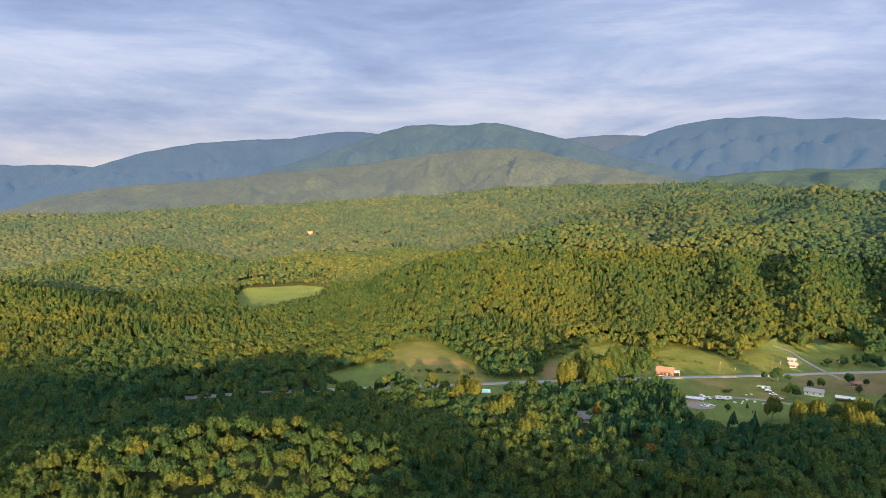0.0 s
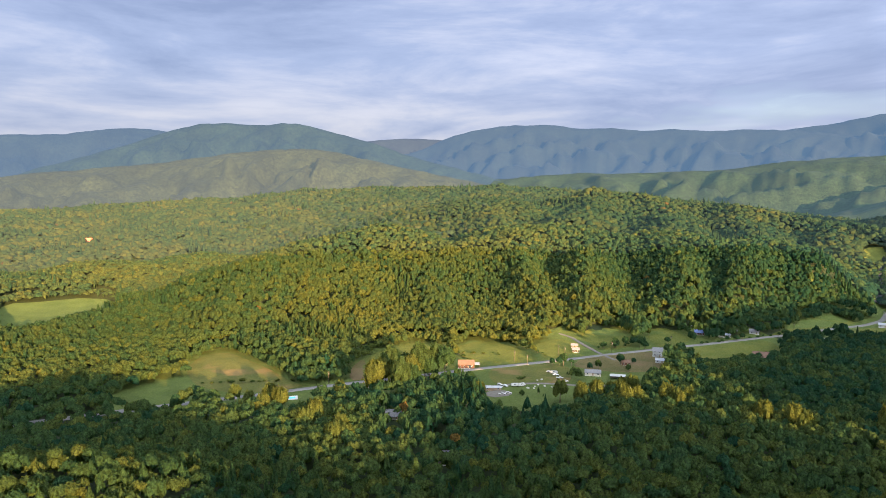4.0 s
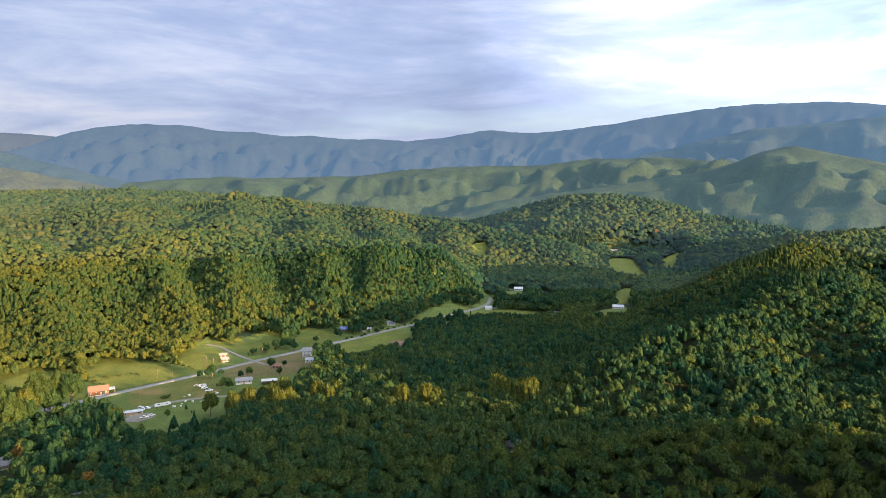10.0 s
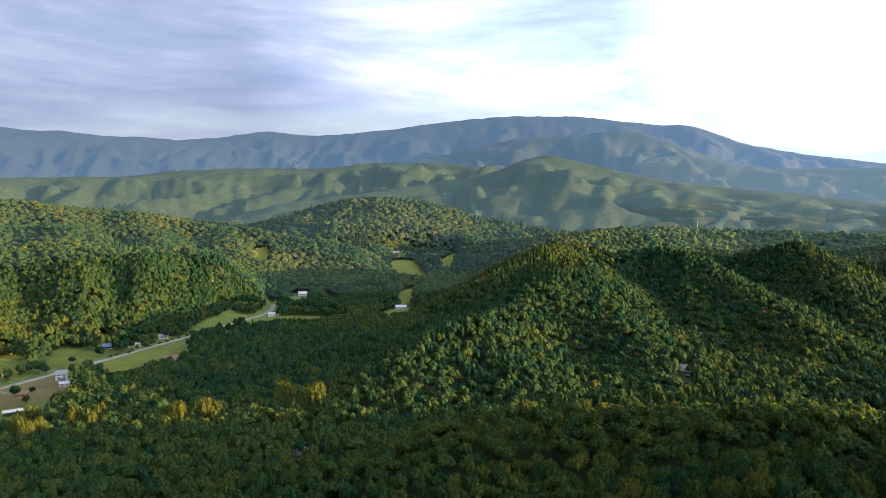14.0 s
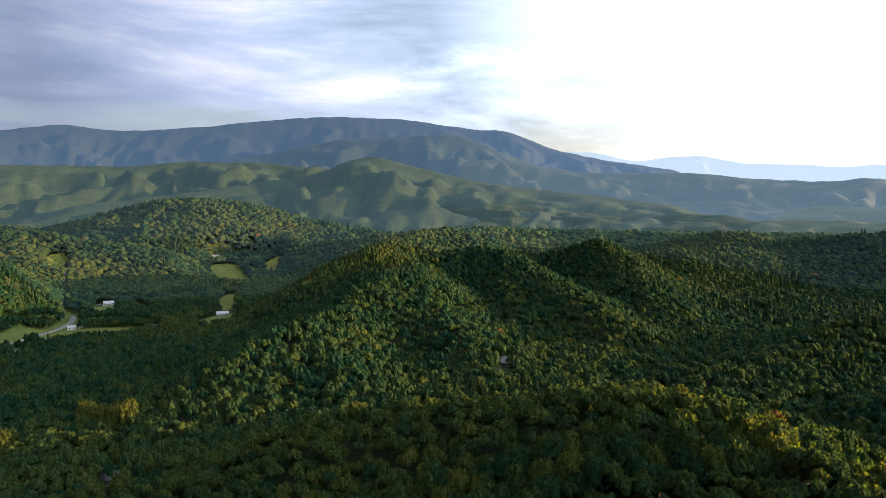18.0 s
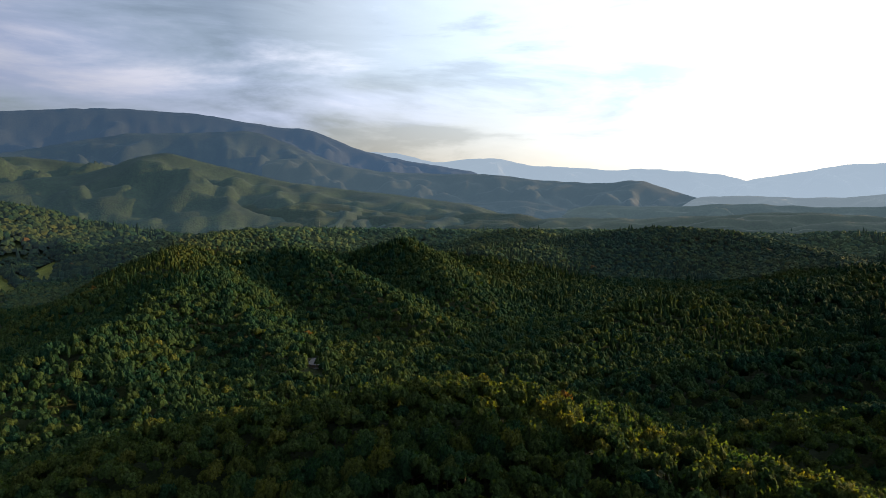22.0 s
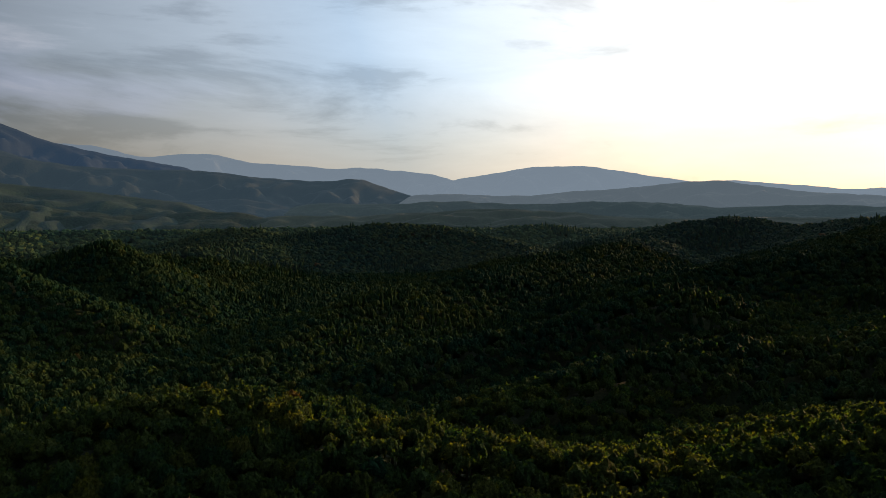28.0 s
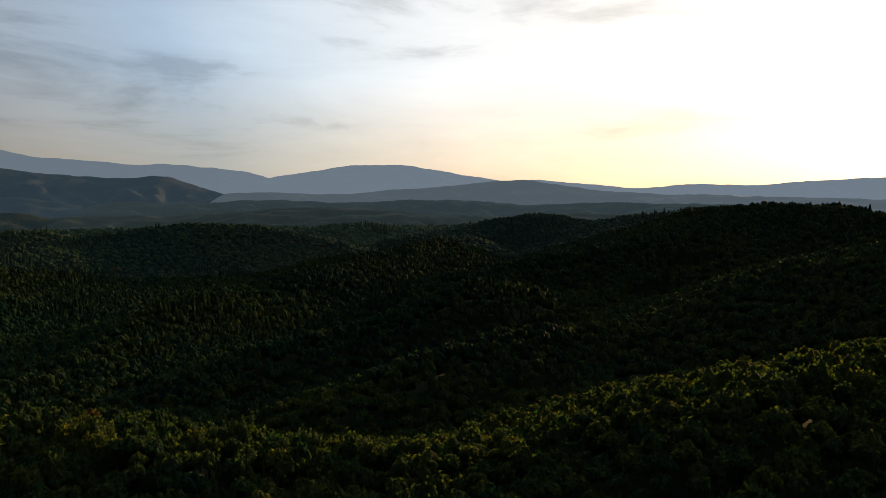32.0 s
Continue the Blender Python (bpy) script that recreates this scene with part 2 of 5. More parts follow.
glass_mat = plain("window_glass", (0.03, 0.035, 0.045), 0.08, 0.5, 0.1)
old_wood_mat = plain("dark_old_wood", (0.05, 0.042, 0.034), 0.9, 1.0, 0.3)
tyre_mat = plain("tyre_rubber", (0.02, 0.02, 0.02), 0.8, 2.0, 0.2)
bark_mat = plain("bark", (0.14, 0.11, 0.085), 0.95, 1.5, 0.35)
pole_mat = plain("pole_wood", (0.055, 0.044, 0.033), 0.9, 1.5, 0.25)
concrete_mat = plain("concrete", (0.42, 0.41, 0.39), 0.9, 0.6, 0.2)
steel_mat = plain("galvanised_steel", (0.14, 0.143, 0.147), 0.4, 1.0, 0.1, 0.6)

# ---- the lie of the land ----
CANOPY = 14.0


def lattice(i, j, seed):
    n = (i * 374761393 + j * 668265263 + seed * 144269504) & 0x7FFFFFFF
    n = ((n ^ (n >> 13)) * 1274126177) & 0x7FFFFFFF
    return ((n ^ (n >> 16)) & 0xFFFF) / 65535.0


def vnoise(x, y, seed=0):
    i, j = np.floor(x).astype(np.int64), np.floor(y).astype(np.int64)
    u, v = x - i, y - j
    u, v = u * u * (3 - 2 * u), v * v * (3 - 2 * v)
    a, b = lattice(i, j, seed), lattice(i + 1, j, seed)
    c, d = lattice(i, j + 1, seed), lattice(i + 1, j + 1, seed)
    return (a * (1 - u) + b * u) * (1 - v) + (c * (1 - u) + d * u) * v


def fbm(x, y, octaves=4, seed=0):
    total, amp, norm = 0.0, 1.0, 0.0
    for o in range(octaves):
        total = total + amp * vnoise(x * 2**o, y * 2**o, seed + o)
        norm += amp
        amp *= 0.5
    return total / norm


RIDGES = []


def ridge(slope, *crest, lift=CANOPY, round_top=16.0):
    """A wooded ridge: the steepness of its sides and its crest in bearing, distance and angle of the treetops."""
    pts = [sight(a, r, e) for a, r, e in crest]
    RIDGES.append((slope, round_top, np.array([(p.x, p.y, p.z - lift) for p in pts])))


# hill across the valley: its front crest and the spurs that come down from it to the meadows
ridge(0.40, (-0.2, 850, -5.8), (2.0, 860, -5.3), (4.5, 860, -5.6), (7.5, 855, -6.0), (10.2, 860, -6.1), (14.9, 870, -5.8), (19.2, 890, -5.7), (21.6, 910, -5.4))
for spur in (((0.6, 850, -5.7), (-0.3, 760, -7.7), (-1.6, 700, -9.4)), ((4.5, 860, -5.6), (5.1, 760, -8.0), (5.9, 690, -10.6)),
             ((9.8, 855, -6.2), (9.5, 755, -8.5), (9.0, 690, -10.8)), ((15.1, 870, -5.9), (16.0, 765, -8.2), (16.7, 705, -10.1)),
             ((23.3, 920, -4.7), (24.3, 800, -7.1), (25.5, 725, -9.5)), ((29.4, 920, -4.6), (29.4, 800, -7.3), (29.3, 730, -9.5)),
             ((36.6, 930, -4.6), (36.1, 840, -6.5), (36.2, 780, -8.2)), ((41.6, 950, -4.1), (41.0, 850, -6.4), (40.4, 795, -8.0)),
             ((46.1, 960, -4.6), (46.8, 890, -6.1), (48.3, 850, -7.2), (50.4, 830, -7.7))):
    ridge(0.62, *spur, round_top=10.0)
# the second row of its summits
ridge(0.45, (2.8, 1000, -4.7), (5.0, 1010, -4.0), (8.5, 1030, -3.3), (11.6, 1050, -2.7), (14.0, 1040, -3.2), (16.3, 1000, -4.2), (17.7, 930, -5.1))
ridge(0.45, (17.2, 980, -4.6), (19.2, 1010, -3.7), (21.6, 1040, -2.9), (25.5, 1060, -2.5), (28.9, 1040, -3.3), (33.2, 1010, -3.8), (38.4, 1000, -3.6), (43.0, 1000, -3.7), (46.1, 970, -4.3), (48.2, 920, -5.6), (50.1, 860, -7.1))
# the higher back of that hill
ridge(0.26, (23.3, 1650, -0.9), (26.5, 1650, -0.3), (29.4, 1680, 0.2), (32.7, 1700, 0.2), (36.0, 1680, -0.4), (40.7, 1620, -1.0), (45.1, 1560, -1.9), (49.4, 1500, -2.5), (55.2, 1420, -3.6), (59.2, 1350, -4.3))
ridge(0.26, (4.6, 1600, -3.0), (9.4, 1560, -2.4), (14.0, 1500, -1.9), (16.8, 1500, -1.4), (18.7, 1550, -0.4), (21.1, 1550, -0.4), (23.5, 1500, -1.0))
for spur in (((14, 1500, -1.9), (12, 1300, -3.2)), ((21.6, 1500, -1.5), (21.1, 1300, -2.2)), ((29.4, 1680, 0.2), (28.9, 1500, -1.0), (27.9, 1300, -2.0)),
             ((34.1, 1690, -0.1), (35.1, 1480, -1.5), (35.6, 1280, -2.6)), ((40.2, 1620, -1.0), (41.2, 1420, -2.4), (42.1, 1250, -3.3)),
             ((47, 1520, -2.2), (47.5, 1330, -3.6)), ((54.0, 2130, -0.8), (52.0, 1850, -2.6)), ((58.0, 2100, 0.1), (56.0, 1850, -2.0), (55.0, 1700, -3.4)),
             ((61, 2080, 0.2), (61.5, 1850, -2.0), (61.0, 1680, -3.4)), ((65, 2080, -1.0), (66.5, 1850, -2.4), (67.5, 1700, -3.2)), ((70, 2060, -1.7), (71.5, 1850, -2.8))):
    ridge(0.42, *spur, round_top=22.0)
# rising woods to the left, far
ridge(0.12, (-50, 2600, -1.8), (-33.6, 2600, -1.74), (-18.0, 2600, -1.2), (-6.5, 2600, -0.8), (5.6, 2600, 0.3), (21.5, 2600, 0.7), (33.6, 2600, -0.3))
for knob in (((-30, 1300, -4.9), (-24, 1250, -4.4), (-19, 1300, -4.9)), ((-17, 1050, -6.3), (-12, 1100, -5.4), (-7, 1150, -5.5), (-2, 1200, -5.0)),
             ((-34, 1750, -3.2), (-27, 1700, -3.0), (-20, 1750, -3.2)), ((-14, 1650, -3.3), (-8, 1600, -2.9), (-2, 1650, -3.0), (3, 1700, -2.6)),
             ((-24, 2150, -2.2), (-16, 2100, -2.0), (-9, 2150, -2.2)), ((-2, 2100, -1.6), (5, 2050, -1.2), (12, 2100, -0.8))):
    ridge(0.24, *knob, round_top=40.0)
# low pine ridge beside the stream
ridge(0.34, (-40, 950, -6.2), (-33.9, 900, -6.5), (-30.4, 850, -7.6), (-26.7, 780, -9.2), (-22.6, 715, -10.3), (-18.3, 700, -10.4), (-14.6, 730, -9.9), (-9.0, 790, -9.0), (-4.1, 850, -8.1))
# round hill past the far meadows
ridge(0.30, (48.5, 2150, -2.5), (52.7, 2150, -1.05), (56.4, 2130, -0.1), (60.0, 2100, 0.35), (62.5, 2100, 0.1), (65.1, 2100, -1.0), (69.0, 2100, -1.6), (74.8, 2050, -2.5))
# wooded knoll with its nose towards the valley
ridge(0.50, (63.1, 420, -12.6), (66.3, 450, -10.8), (69.6, 480, -10.2), (72.0, 520, -8.8), (74.2, 560, -7.2), (75.9, 610, -5.8), (77.9, 680, -5.2), (80.3, 740, -4.6), round_top=12.0)
ridge(0.46, (76.7, 610, -5.9), (79.3, 540, -8.4), (82.3, 480, -11.2), (84.7, 435, -13.6), round_top=12.0)
ridge(0.46, (69.1, 480, -10.3), (71.0, 430, -12.5), (72.9, 395, -14.5), round_top=12.0)
ridge(0.55, (80.3, 740, -4.5), (82.8, 740, -4.0), (85.7, 700, -4.6), (88.6, 650, -5.9), (91.4, 600, -7.5), (94.3, 550, -9.5), round_top=12.0)
ridge(0.55, (85.2, 700, -4.7), (85.7, 620, -7.4), (87.2, 560, -9.8), round_top=10.0)
ridge(0.50, (83.7, 850, -4.0), (88.6, 850, -4.3), (90.9, 840, -3.8), (93.2, 830, -3.3), (95.1, 780, -4.0), (96.3, 710, -5.6), (97.4, 650, -7.3), round_top=12.0)
ridge(0.42, (66.4, 800, -6.7), (70.2, 850, -5.6), (74.0, 930, -4.0), (76.9, 1000, -3.0), (80.3, 1080, -2.4))
# long low ridges behind it
ridge(0.24, (71.0, 1450, -3.4), (76.9, 1400, -2.6), (83.4, 1400, -1.9), (89.9, 1400, -2.25), (97.0, 1350, -2.35), (103.7, 1250, -2.5))
ridge(0.36, (95.8, 950, -4.5), (99.2, 980, -3.9), (103.3, 1050, -3.6), (107.4, 1100, -3.4))
ridge(0.32, (107.4, 1150, -2.8), (111.2, 1180, -2.4), (114.1, 1200, -2.2), (119.0, 1180, -2.4), (123.9, 1120, -3.1), (127.7, 1000, -4.1))
ridge(0.24, (104.0, 1500, -2.5), (113.1, 1500, -2.4), (121.0, 1500, -2.3), (128.7, 1450, -2.3), (135.0, 1400, -2.5))
ridge(0.28, (132.9, 1300, -2.75), (139.2, 1250, -2.1), (143.6, 1250, -1.4), (147.8, 1200, -2.1), (151.0, 1150, -1.6), (155.0, 1050, -1.3), (158.3, 950, -0.7), (161.6, 900, -0.3), (164.6, 880, -0.5), (167.5, 860, -1.1), (172.0, 860, -2.4), (180.0, 880, -4.0))
# spurs one behind the other that come down towards the hollow
ridge(0.42, (103.1, 440, -12.9), (107.3, 480, -11.1), (111.2, 540, -9.4), (115.6, 600, -7.8), (119.5, 660, -7.0), (123.9, 720, -6.1), (128.7, 800, -4.9), (133.3, 900, -4.0), (137.0, 1020, -3.2))
ridge(0.42, (134.0, 620, -7.6), (137.8, 640, -6.3), (143.1, 670, -5.3), (148.8, 710, -4.2), (155.0, 760, -3.1), (159.2, 800, -2.1), (163.2, 820, -2.3), (171.0, 850, -3.0))
ridge(0.50, (110.2, 370, -15.8), (114.1, 385, -14.3), (120.5, 410, -12.2), (126.4, 430, -11.0), (131.2, 447, -9.5), (135.0, 467, -8.1), (138.3, 487, -7.2), (142.0, 500, -7.6), (145.1, 518, -8.5), (149.8, 580, -7.7), (154.3, 630, -6.2), (158.5, 680, -4.8), (163.2, 740, -4.1), (170.0, 800, -3.8), round_top=11.0)
ridge(0.50, (126.9, 290, -16.0), (130.7, 305, -14.6), (136.0, 330, -12.7), (141.6, 352, -11.6), (147.5, 385, -11.1), (155.2, 440, -10.0), (163.4, 520, -8.1), (171.0, 590, -6.6), round_top=11.0)
# the spur just below the eye
ridge(0.44, (72.0, 275, -18.0), (83.5, 258, -17.2), (92.0, 243, -16.2), (96.9, 235, -15.8), (101.3, 226, -16.2), (105.8, 214, -17.4), (110.7, 194, -19.5), (117.7, 186, -19.9), (125.2, 178, -20.6), (132.3, 170, -21.0))
ridge(0.42, (152.8, 165, -19.6), (157.2, 175, -16.5), (160.9, 185, -14.8), (164.4, 195, -13.6), (167.3, 210, -12.3), (170.0, 228, -11.2), (180.0, 300, -9.0))
# the hill behind the eye: unseen, added with its crest set to shade the near valley
ridge(0.36, (172.0, 470, -2.6), (180.0, 455, -1.6), (187.0, 455, -1.0), (200.0, 480, 0.4), (212.0, 530, 0.8), (222.0, 600, 0.9), (242.0, 720, -2.6), (260.0, 760, -2.0), (290.0, 800, -4.0))
# low rise whose treetops catch the sun
ridge(0.40, (-44.0, 262, -19.0), (-32.0, 264, -18.9), (-24.0, 266, -18.9), (-18.0, 268, -19.0), (-14.0, 272, -20.3))


# flat valley floor along the road and up to the far meadows
VALLEYS = ((80, ((-140, 500), (0, 560), (150, 550), (250, 530), (350, 540), (480, 520), (620, 530), (720, 560), (800, 600))),
           (100, ((650, 420), (800, 430), (900, 480), (1100, 570), (1500, 760))))


def base_z(x, y):
    return 26.0 / (1 + np.exp((y - 230) / 80)) / (1 + np.exp((90 - x) / 60))


def land_z(x, y):
    """The height of the ground: ridges with even slopes that meet in draws, worn by small folds."""
    x, y = np.asarray(x, float), np.asarray(y, float)
    r = np.hypot(x, y)
    base = base_z(x, y)
    sway = 9.0 * np.clip(r / 500, 0.3, 2.2)
    wx = x + sway * 2 * (fbm(x / 95, y / 95, 2, 61) - 0.5)
    wy = y + sway * 2 * (fbm(x / 95, y / 95, 2, 71) - 0.5)
    soft = 4.0
    total = np.ones_like(base)
    for slope, round_top, pts in RIDGES:
        best = np.full_like(base, -1e3)
        for a, b in zip(pts[:-1], pts[1:]):
            d = b - a
            t = np.clip(((wx - a[0]) * d[0] + (wy - a[1]) * d[1]) / (d[0] ** 2 + d[1] ** 2), 0, 1)
            far2 = (wx - a[0] - t * d[0]) ** 2 + (wy - a[1] - t * d[1]) ** 2
            best = np.maximum(best, a[2] + t * d[2] - slope * (np.sqrt(far2 + round_top**2) - round_top))
        total += np.exp(np.clip((best - base) / soft, -30, 60))
    h = soft * np.log(total)
    for half, line in VALLEYS:
        away = np.full_like(base, 1e9)
        for (ax, ay), (bx, by) in zip(line, line[1:]):
            dx, dy = bx - ax, by - ay
            t = np.clip(((x - ax) * dx + (y - ay) * dy) / (dx * dx + dy * dy), 0, 1)
            away = np.minimum(away, (x - ax - t * dx) ** 2 + (y - ay - t * dy) ** 2)
        h = h * (1 - np.exp(-((away / half**2) ** 2)))
    fold = 0.5 - np.abs(fbm(x / 150, y / 150, 2, 15) - 0.5) * 4
    knobs = 0.5 - np.abs(fbm(x / 330, y / 330, 3, 25) - 0.5) * 4
    worn = np.clip(h / 25, 0, 1)
    far = np.clip((r - 900) / 700, 0, 1)
    return base + h + 4.5 * fold * worn + 9.0 * knobs * far * worn


def mesh_from(name, verts, tris, mats, smooth=True, mat_index=None, tint=None):
    """A mesh from arrays of corners and triangles (or quads)."""
    me = bpy.data.meshes.new(name)
    k = tris.shape[1]
    me.vertices.add(len(verts))
    me.vertices.foreach_set("co", np.ascontiguousarray(verts, np.float32).ravel())
    me.loops.add(tris.size)
    me.loops.foreach_set("vertex_index", np.ascontiguousarray(tris, np.int32).ravel())
    me.polygons.add(len(tris))
    me.polygons.foreach_set("loop_start", np.arange(0, tris.size, k, dtype=np.int32))
    me.polygons.foreach_set("loop_total", np.full(len(tris), k, np.int32))
    me.polygons.foreach_set("use_smooth", np.full(len(tris), smooth) if isinstance(smooth, bool) else smooth)
    if mat_index is not None:
        me.polygons.foreach_set("material_index", np.asarray(mat_index, np.int32))
    for m in mats:
        me.materials.append(m)
    if tint is not None:
        me.attributes.new("tint", "FLOAT", "POINT").data.foreach_set("value", np.ascontiguousarray(tint, np.float32))
    me.update(calc_edges=True)
    return me


def sheet(name, grid, mats, closed=False):
    """A mesh from a grid of places, rows by columns."""
    rows, cols = grid.shape[:2]
    idx = np.arange(rows * cols).reshape(rows, cols)
    if closed:
        idx = np.concatenate([idx, idx[:, :1]], 1)
    quads = np.stack([idx[:-1, :-1], idx[:-1, 1:], idx[1:, 1:], idx[1:, :-1]], -1).reshape(-1, 4)
    return mesh_from(name, grid.reshape(-1, 3), quads, mats)


def build_ground():
    az = np.radians(np.arange(0, 360, 0.6))
    r = np.concatenate([[0.5], np.linspace(15, 600, 70), 600 * (2700 / 600) ** np.linspace(0.014, 1, 84), np.linspace(2900, 4950, 8)])
    x, y = r[:, None] * np.sin(az), r[:, None] * np.cos(az)
    z = land_z(x, y)
    z = np.where(r[:, None] > 2750, np.minimum(z, 20.0), z)
    me = sheet("ground", np.stack([x, y, z], -1)[:, ::-1], [ground_mat], closed=True)
    return tagged(new("ground", me), "rolling forest floor of a broad mountain valley", "ground", kind="structure")


ground = build_ground()


def folds(s, v, spacing, seed):
    """Spurs running down a slope, in waves along it that wander as they descend."""
    u = s / spacing + 2.6 * (fbm(s / (2.4 * spacing) + 1.5 * v, 2.6 * v + 3, 3, seed) - 0.5) + 0.8 * v * (fbm(s / (5 * spacing), 0 * s + 4, 2, seed + 1) - 0.3)
    cell = np.floor(u)
    size = 0.55 + 0.45 * lattice(cell.astype(np.int64), cell.astype(np.int64) * 0 + 3, seed)
    return size * (1 - np.abs(2 * (u - cell) - 1)) ** 0.85


def mountain(name, label, mat, width, crest, spurs=0.8, rough=30.0, seed=1):
    """A far range: a crest line with slopes and spurs falling to both sides."""
    crest = ((crest[0][0] - 5, crest[0][1], -2.6), *crest, (crest[-1][0] + 5, crest[-1][1], -2.6))
    pts = [sight(a, r, e) for a, r, e in crest]
    along = np.concatenate([[0], np.cumsum([(b - a).to_2d().length for a, b in zip(pts, pts[1:])])])
    n = int(along[-1] / 20)
    s = np.linspace(0, along[-1], n)
    # the crest is eased between its nodes
    line = np.stack([np.interp(s, along, [p[k] for p in pts]) for k in range(3)], 1)
    k = 5
    kern = np.ones(2 * k + 1) / (2 * k + 1)
    pad = np.pad(line, ((k, k), (0, 0)), mode="edge")
    line = np.stack([np.convolve(pad[:, c], kern, "valid") for c in range(3)], 1)
    tang = np.gradient(line[:, :2], axis=0)
    tang /= np.linalg.norm(tang, axis=1, keepdims=True) + 1e-9
    side = np.stack([-tang[:, 1], tang[:, 0]], 1)
    v = np.concatenate([np.linspace(-1, 0, 42), np.linspace(0, 1, 5)[1:]])
    if np.dot(side[n // 2], -line[n // 2, :2]) < 0:
        side = -side
    v = -v  # nearer slope first
    off = v[None, :] * width
    x = line[:, None, 0] + side[:, None, 0] * off
    y = line[:, None, 1] + side[:, None, 1] * off
    fall = np.abs(v)[None, :]
    top = line[:, None, 2]
    tall = np.maximum(top + 30, 0)
    z = top - tall * fall**0.92
    along_s = s[:, None] + 0 * fall
    swell = np.clip(fall * 3.2, 0, 1) * np.clip(1.25 - fall, 0, 1)
    for spacing, share in ((520, 0.46), (210, 0.24), (90, 0.10)):
        z += spurs * share * np.minimum(tall, 420) * swell * (folds(along_s, fall, spacing, seed + spacing) - 0.38)
    z += 0.5 * rough * (fbm(x / 90, y / 90, 4, seed + 3) - 0.5) * np.minimum(0.38 + fall * 3, 1)
    # treetops roughen the skyline
    z += 3.0 * (vnoise(x / 21, y / 21, seed + 9) - 0.5) + 9.0 * (fbm(x / 70, y / 70, 2, seed + 19) - 0.5)
    me = sheet(name, np.stack([x, y, z], -1), [mat])
    return tagged(new(name, me), label, "mountain", kind="structure")


# bases darkened for haze and cloud shade; emission paints the airlight of each range
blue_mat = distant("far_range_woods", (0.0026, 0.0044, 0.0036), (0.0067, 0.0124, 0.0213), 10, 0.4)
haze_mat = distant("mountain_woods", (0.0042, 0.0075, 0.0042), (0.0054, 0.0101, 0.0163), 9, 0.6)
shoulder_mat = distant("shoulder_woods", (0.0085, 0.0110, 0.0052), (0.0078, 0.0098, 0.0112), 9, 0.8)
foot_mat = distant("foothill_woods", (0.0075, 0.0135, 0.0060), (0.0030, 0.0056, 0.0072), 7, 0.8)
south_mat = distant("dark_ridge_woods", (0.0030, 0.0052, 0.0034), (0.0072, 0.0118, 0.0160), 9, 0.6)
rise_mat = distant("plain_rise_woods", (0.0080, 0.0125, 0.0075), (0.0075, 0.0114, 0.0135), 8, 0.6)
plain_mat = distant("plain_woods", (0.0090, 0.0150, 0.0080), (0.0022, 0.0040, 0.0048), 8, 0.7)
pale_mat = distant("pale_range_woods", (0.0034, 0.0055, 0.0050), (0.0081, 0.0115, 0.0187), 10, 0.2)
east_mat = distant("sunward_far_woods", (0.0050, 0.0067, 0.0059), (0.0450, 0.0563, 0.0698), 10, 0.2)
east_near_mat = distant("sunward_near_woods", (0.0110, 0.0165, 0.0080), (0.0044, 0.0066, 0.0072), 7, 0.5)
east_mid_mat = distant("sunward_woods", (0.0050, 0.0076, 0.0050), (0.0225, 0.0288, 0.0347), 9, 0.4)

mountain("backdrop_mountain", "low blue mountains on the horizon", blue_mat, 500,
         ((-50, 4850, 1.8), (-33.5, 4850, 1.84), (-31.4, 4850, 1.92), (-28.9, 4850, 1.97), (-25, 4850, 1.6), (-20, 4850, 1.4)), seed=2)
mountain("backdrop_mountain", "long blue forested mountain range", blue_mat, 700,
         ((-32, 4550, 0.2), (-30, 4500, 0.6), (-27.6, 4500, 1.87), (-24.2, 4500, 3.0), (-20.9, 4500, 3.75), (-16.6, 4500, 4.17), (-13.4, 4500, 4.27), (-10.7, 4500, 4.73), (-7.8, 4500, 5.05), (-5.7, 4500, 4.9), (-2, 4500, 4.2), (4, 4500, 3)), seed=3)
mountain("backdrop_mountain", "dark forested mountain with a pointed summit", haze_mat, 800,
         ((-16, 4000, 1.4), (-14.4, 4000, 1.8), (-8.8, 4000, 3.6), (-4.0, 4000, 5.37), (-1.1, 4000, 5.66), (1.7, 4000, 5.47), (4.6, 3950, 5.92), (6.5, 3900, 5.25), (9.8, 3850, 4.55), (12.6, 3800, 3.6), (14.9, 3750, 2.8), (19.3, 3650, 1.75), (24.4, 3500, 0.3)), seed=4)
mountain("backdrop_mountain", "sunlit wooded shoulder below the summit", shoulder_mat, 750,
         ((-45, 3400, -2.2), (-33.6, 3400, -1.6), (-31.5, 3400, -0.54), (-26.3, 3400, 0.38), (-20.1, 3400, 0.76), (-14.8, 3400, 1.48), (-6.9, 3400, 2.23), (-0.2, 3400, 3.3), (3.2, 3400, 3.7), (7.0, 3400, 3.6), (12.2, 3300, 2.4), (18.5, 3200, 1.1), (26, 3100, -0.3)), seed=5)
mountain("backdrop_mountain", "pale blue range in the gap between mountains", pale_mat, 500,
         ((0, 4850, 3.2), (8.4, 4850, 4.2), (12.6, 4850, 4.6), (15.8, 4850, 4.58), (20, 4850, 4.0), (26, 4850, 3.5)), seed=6)
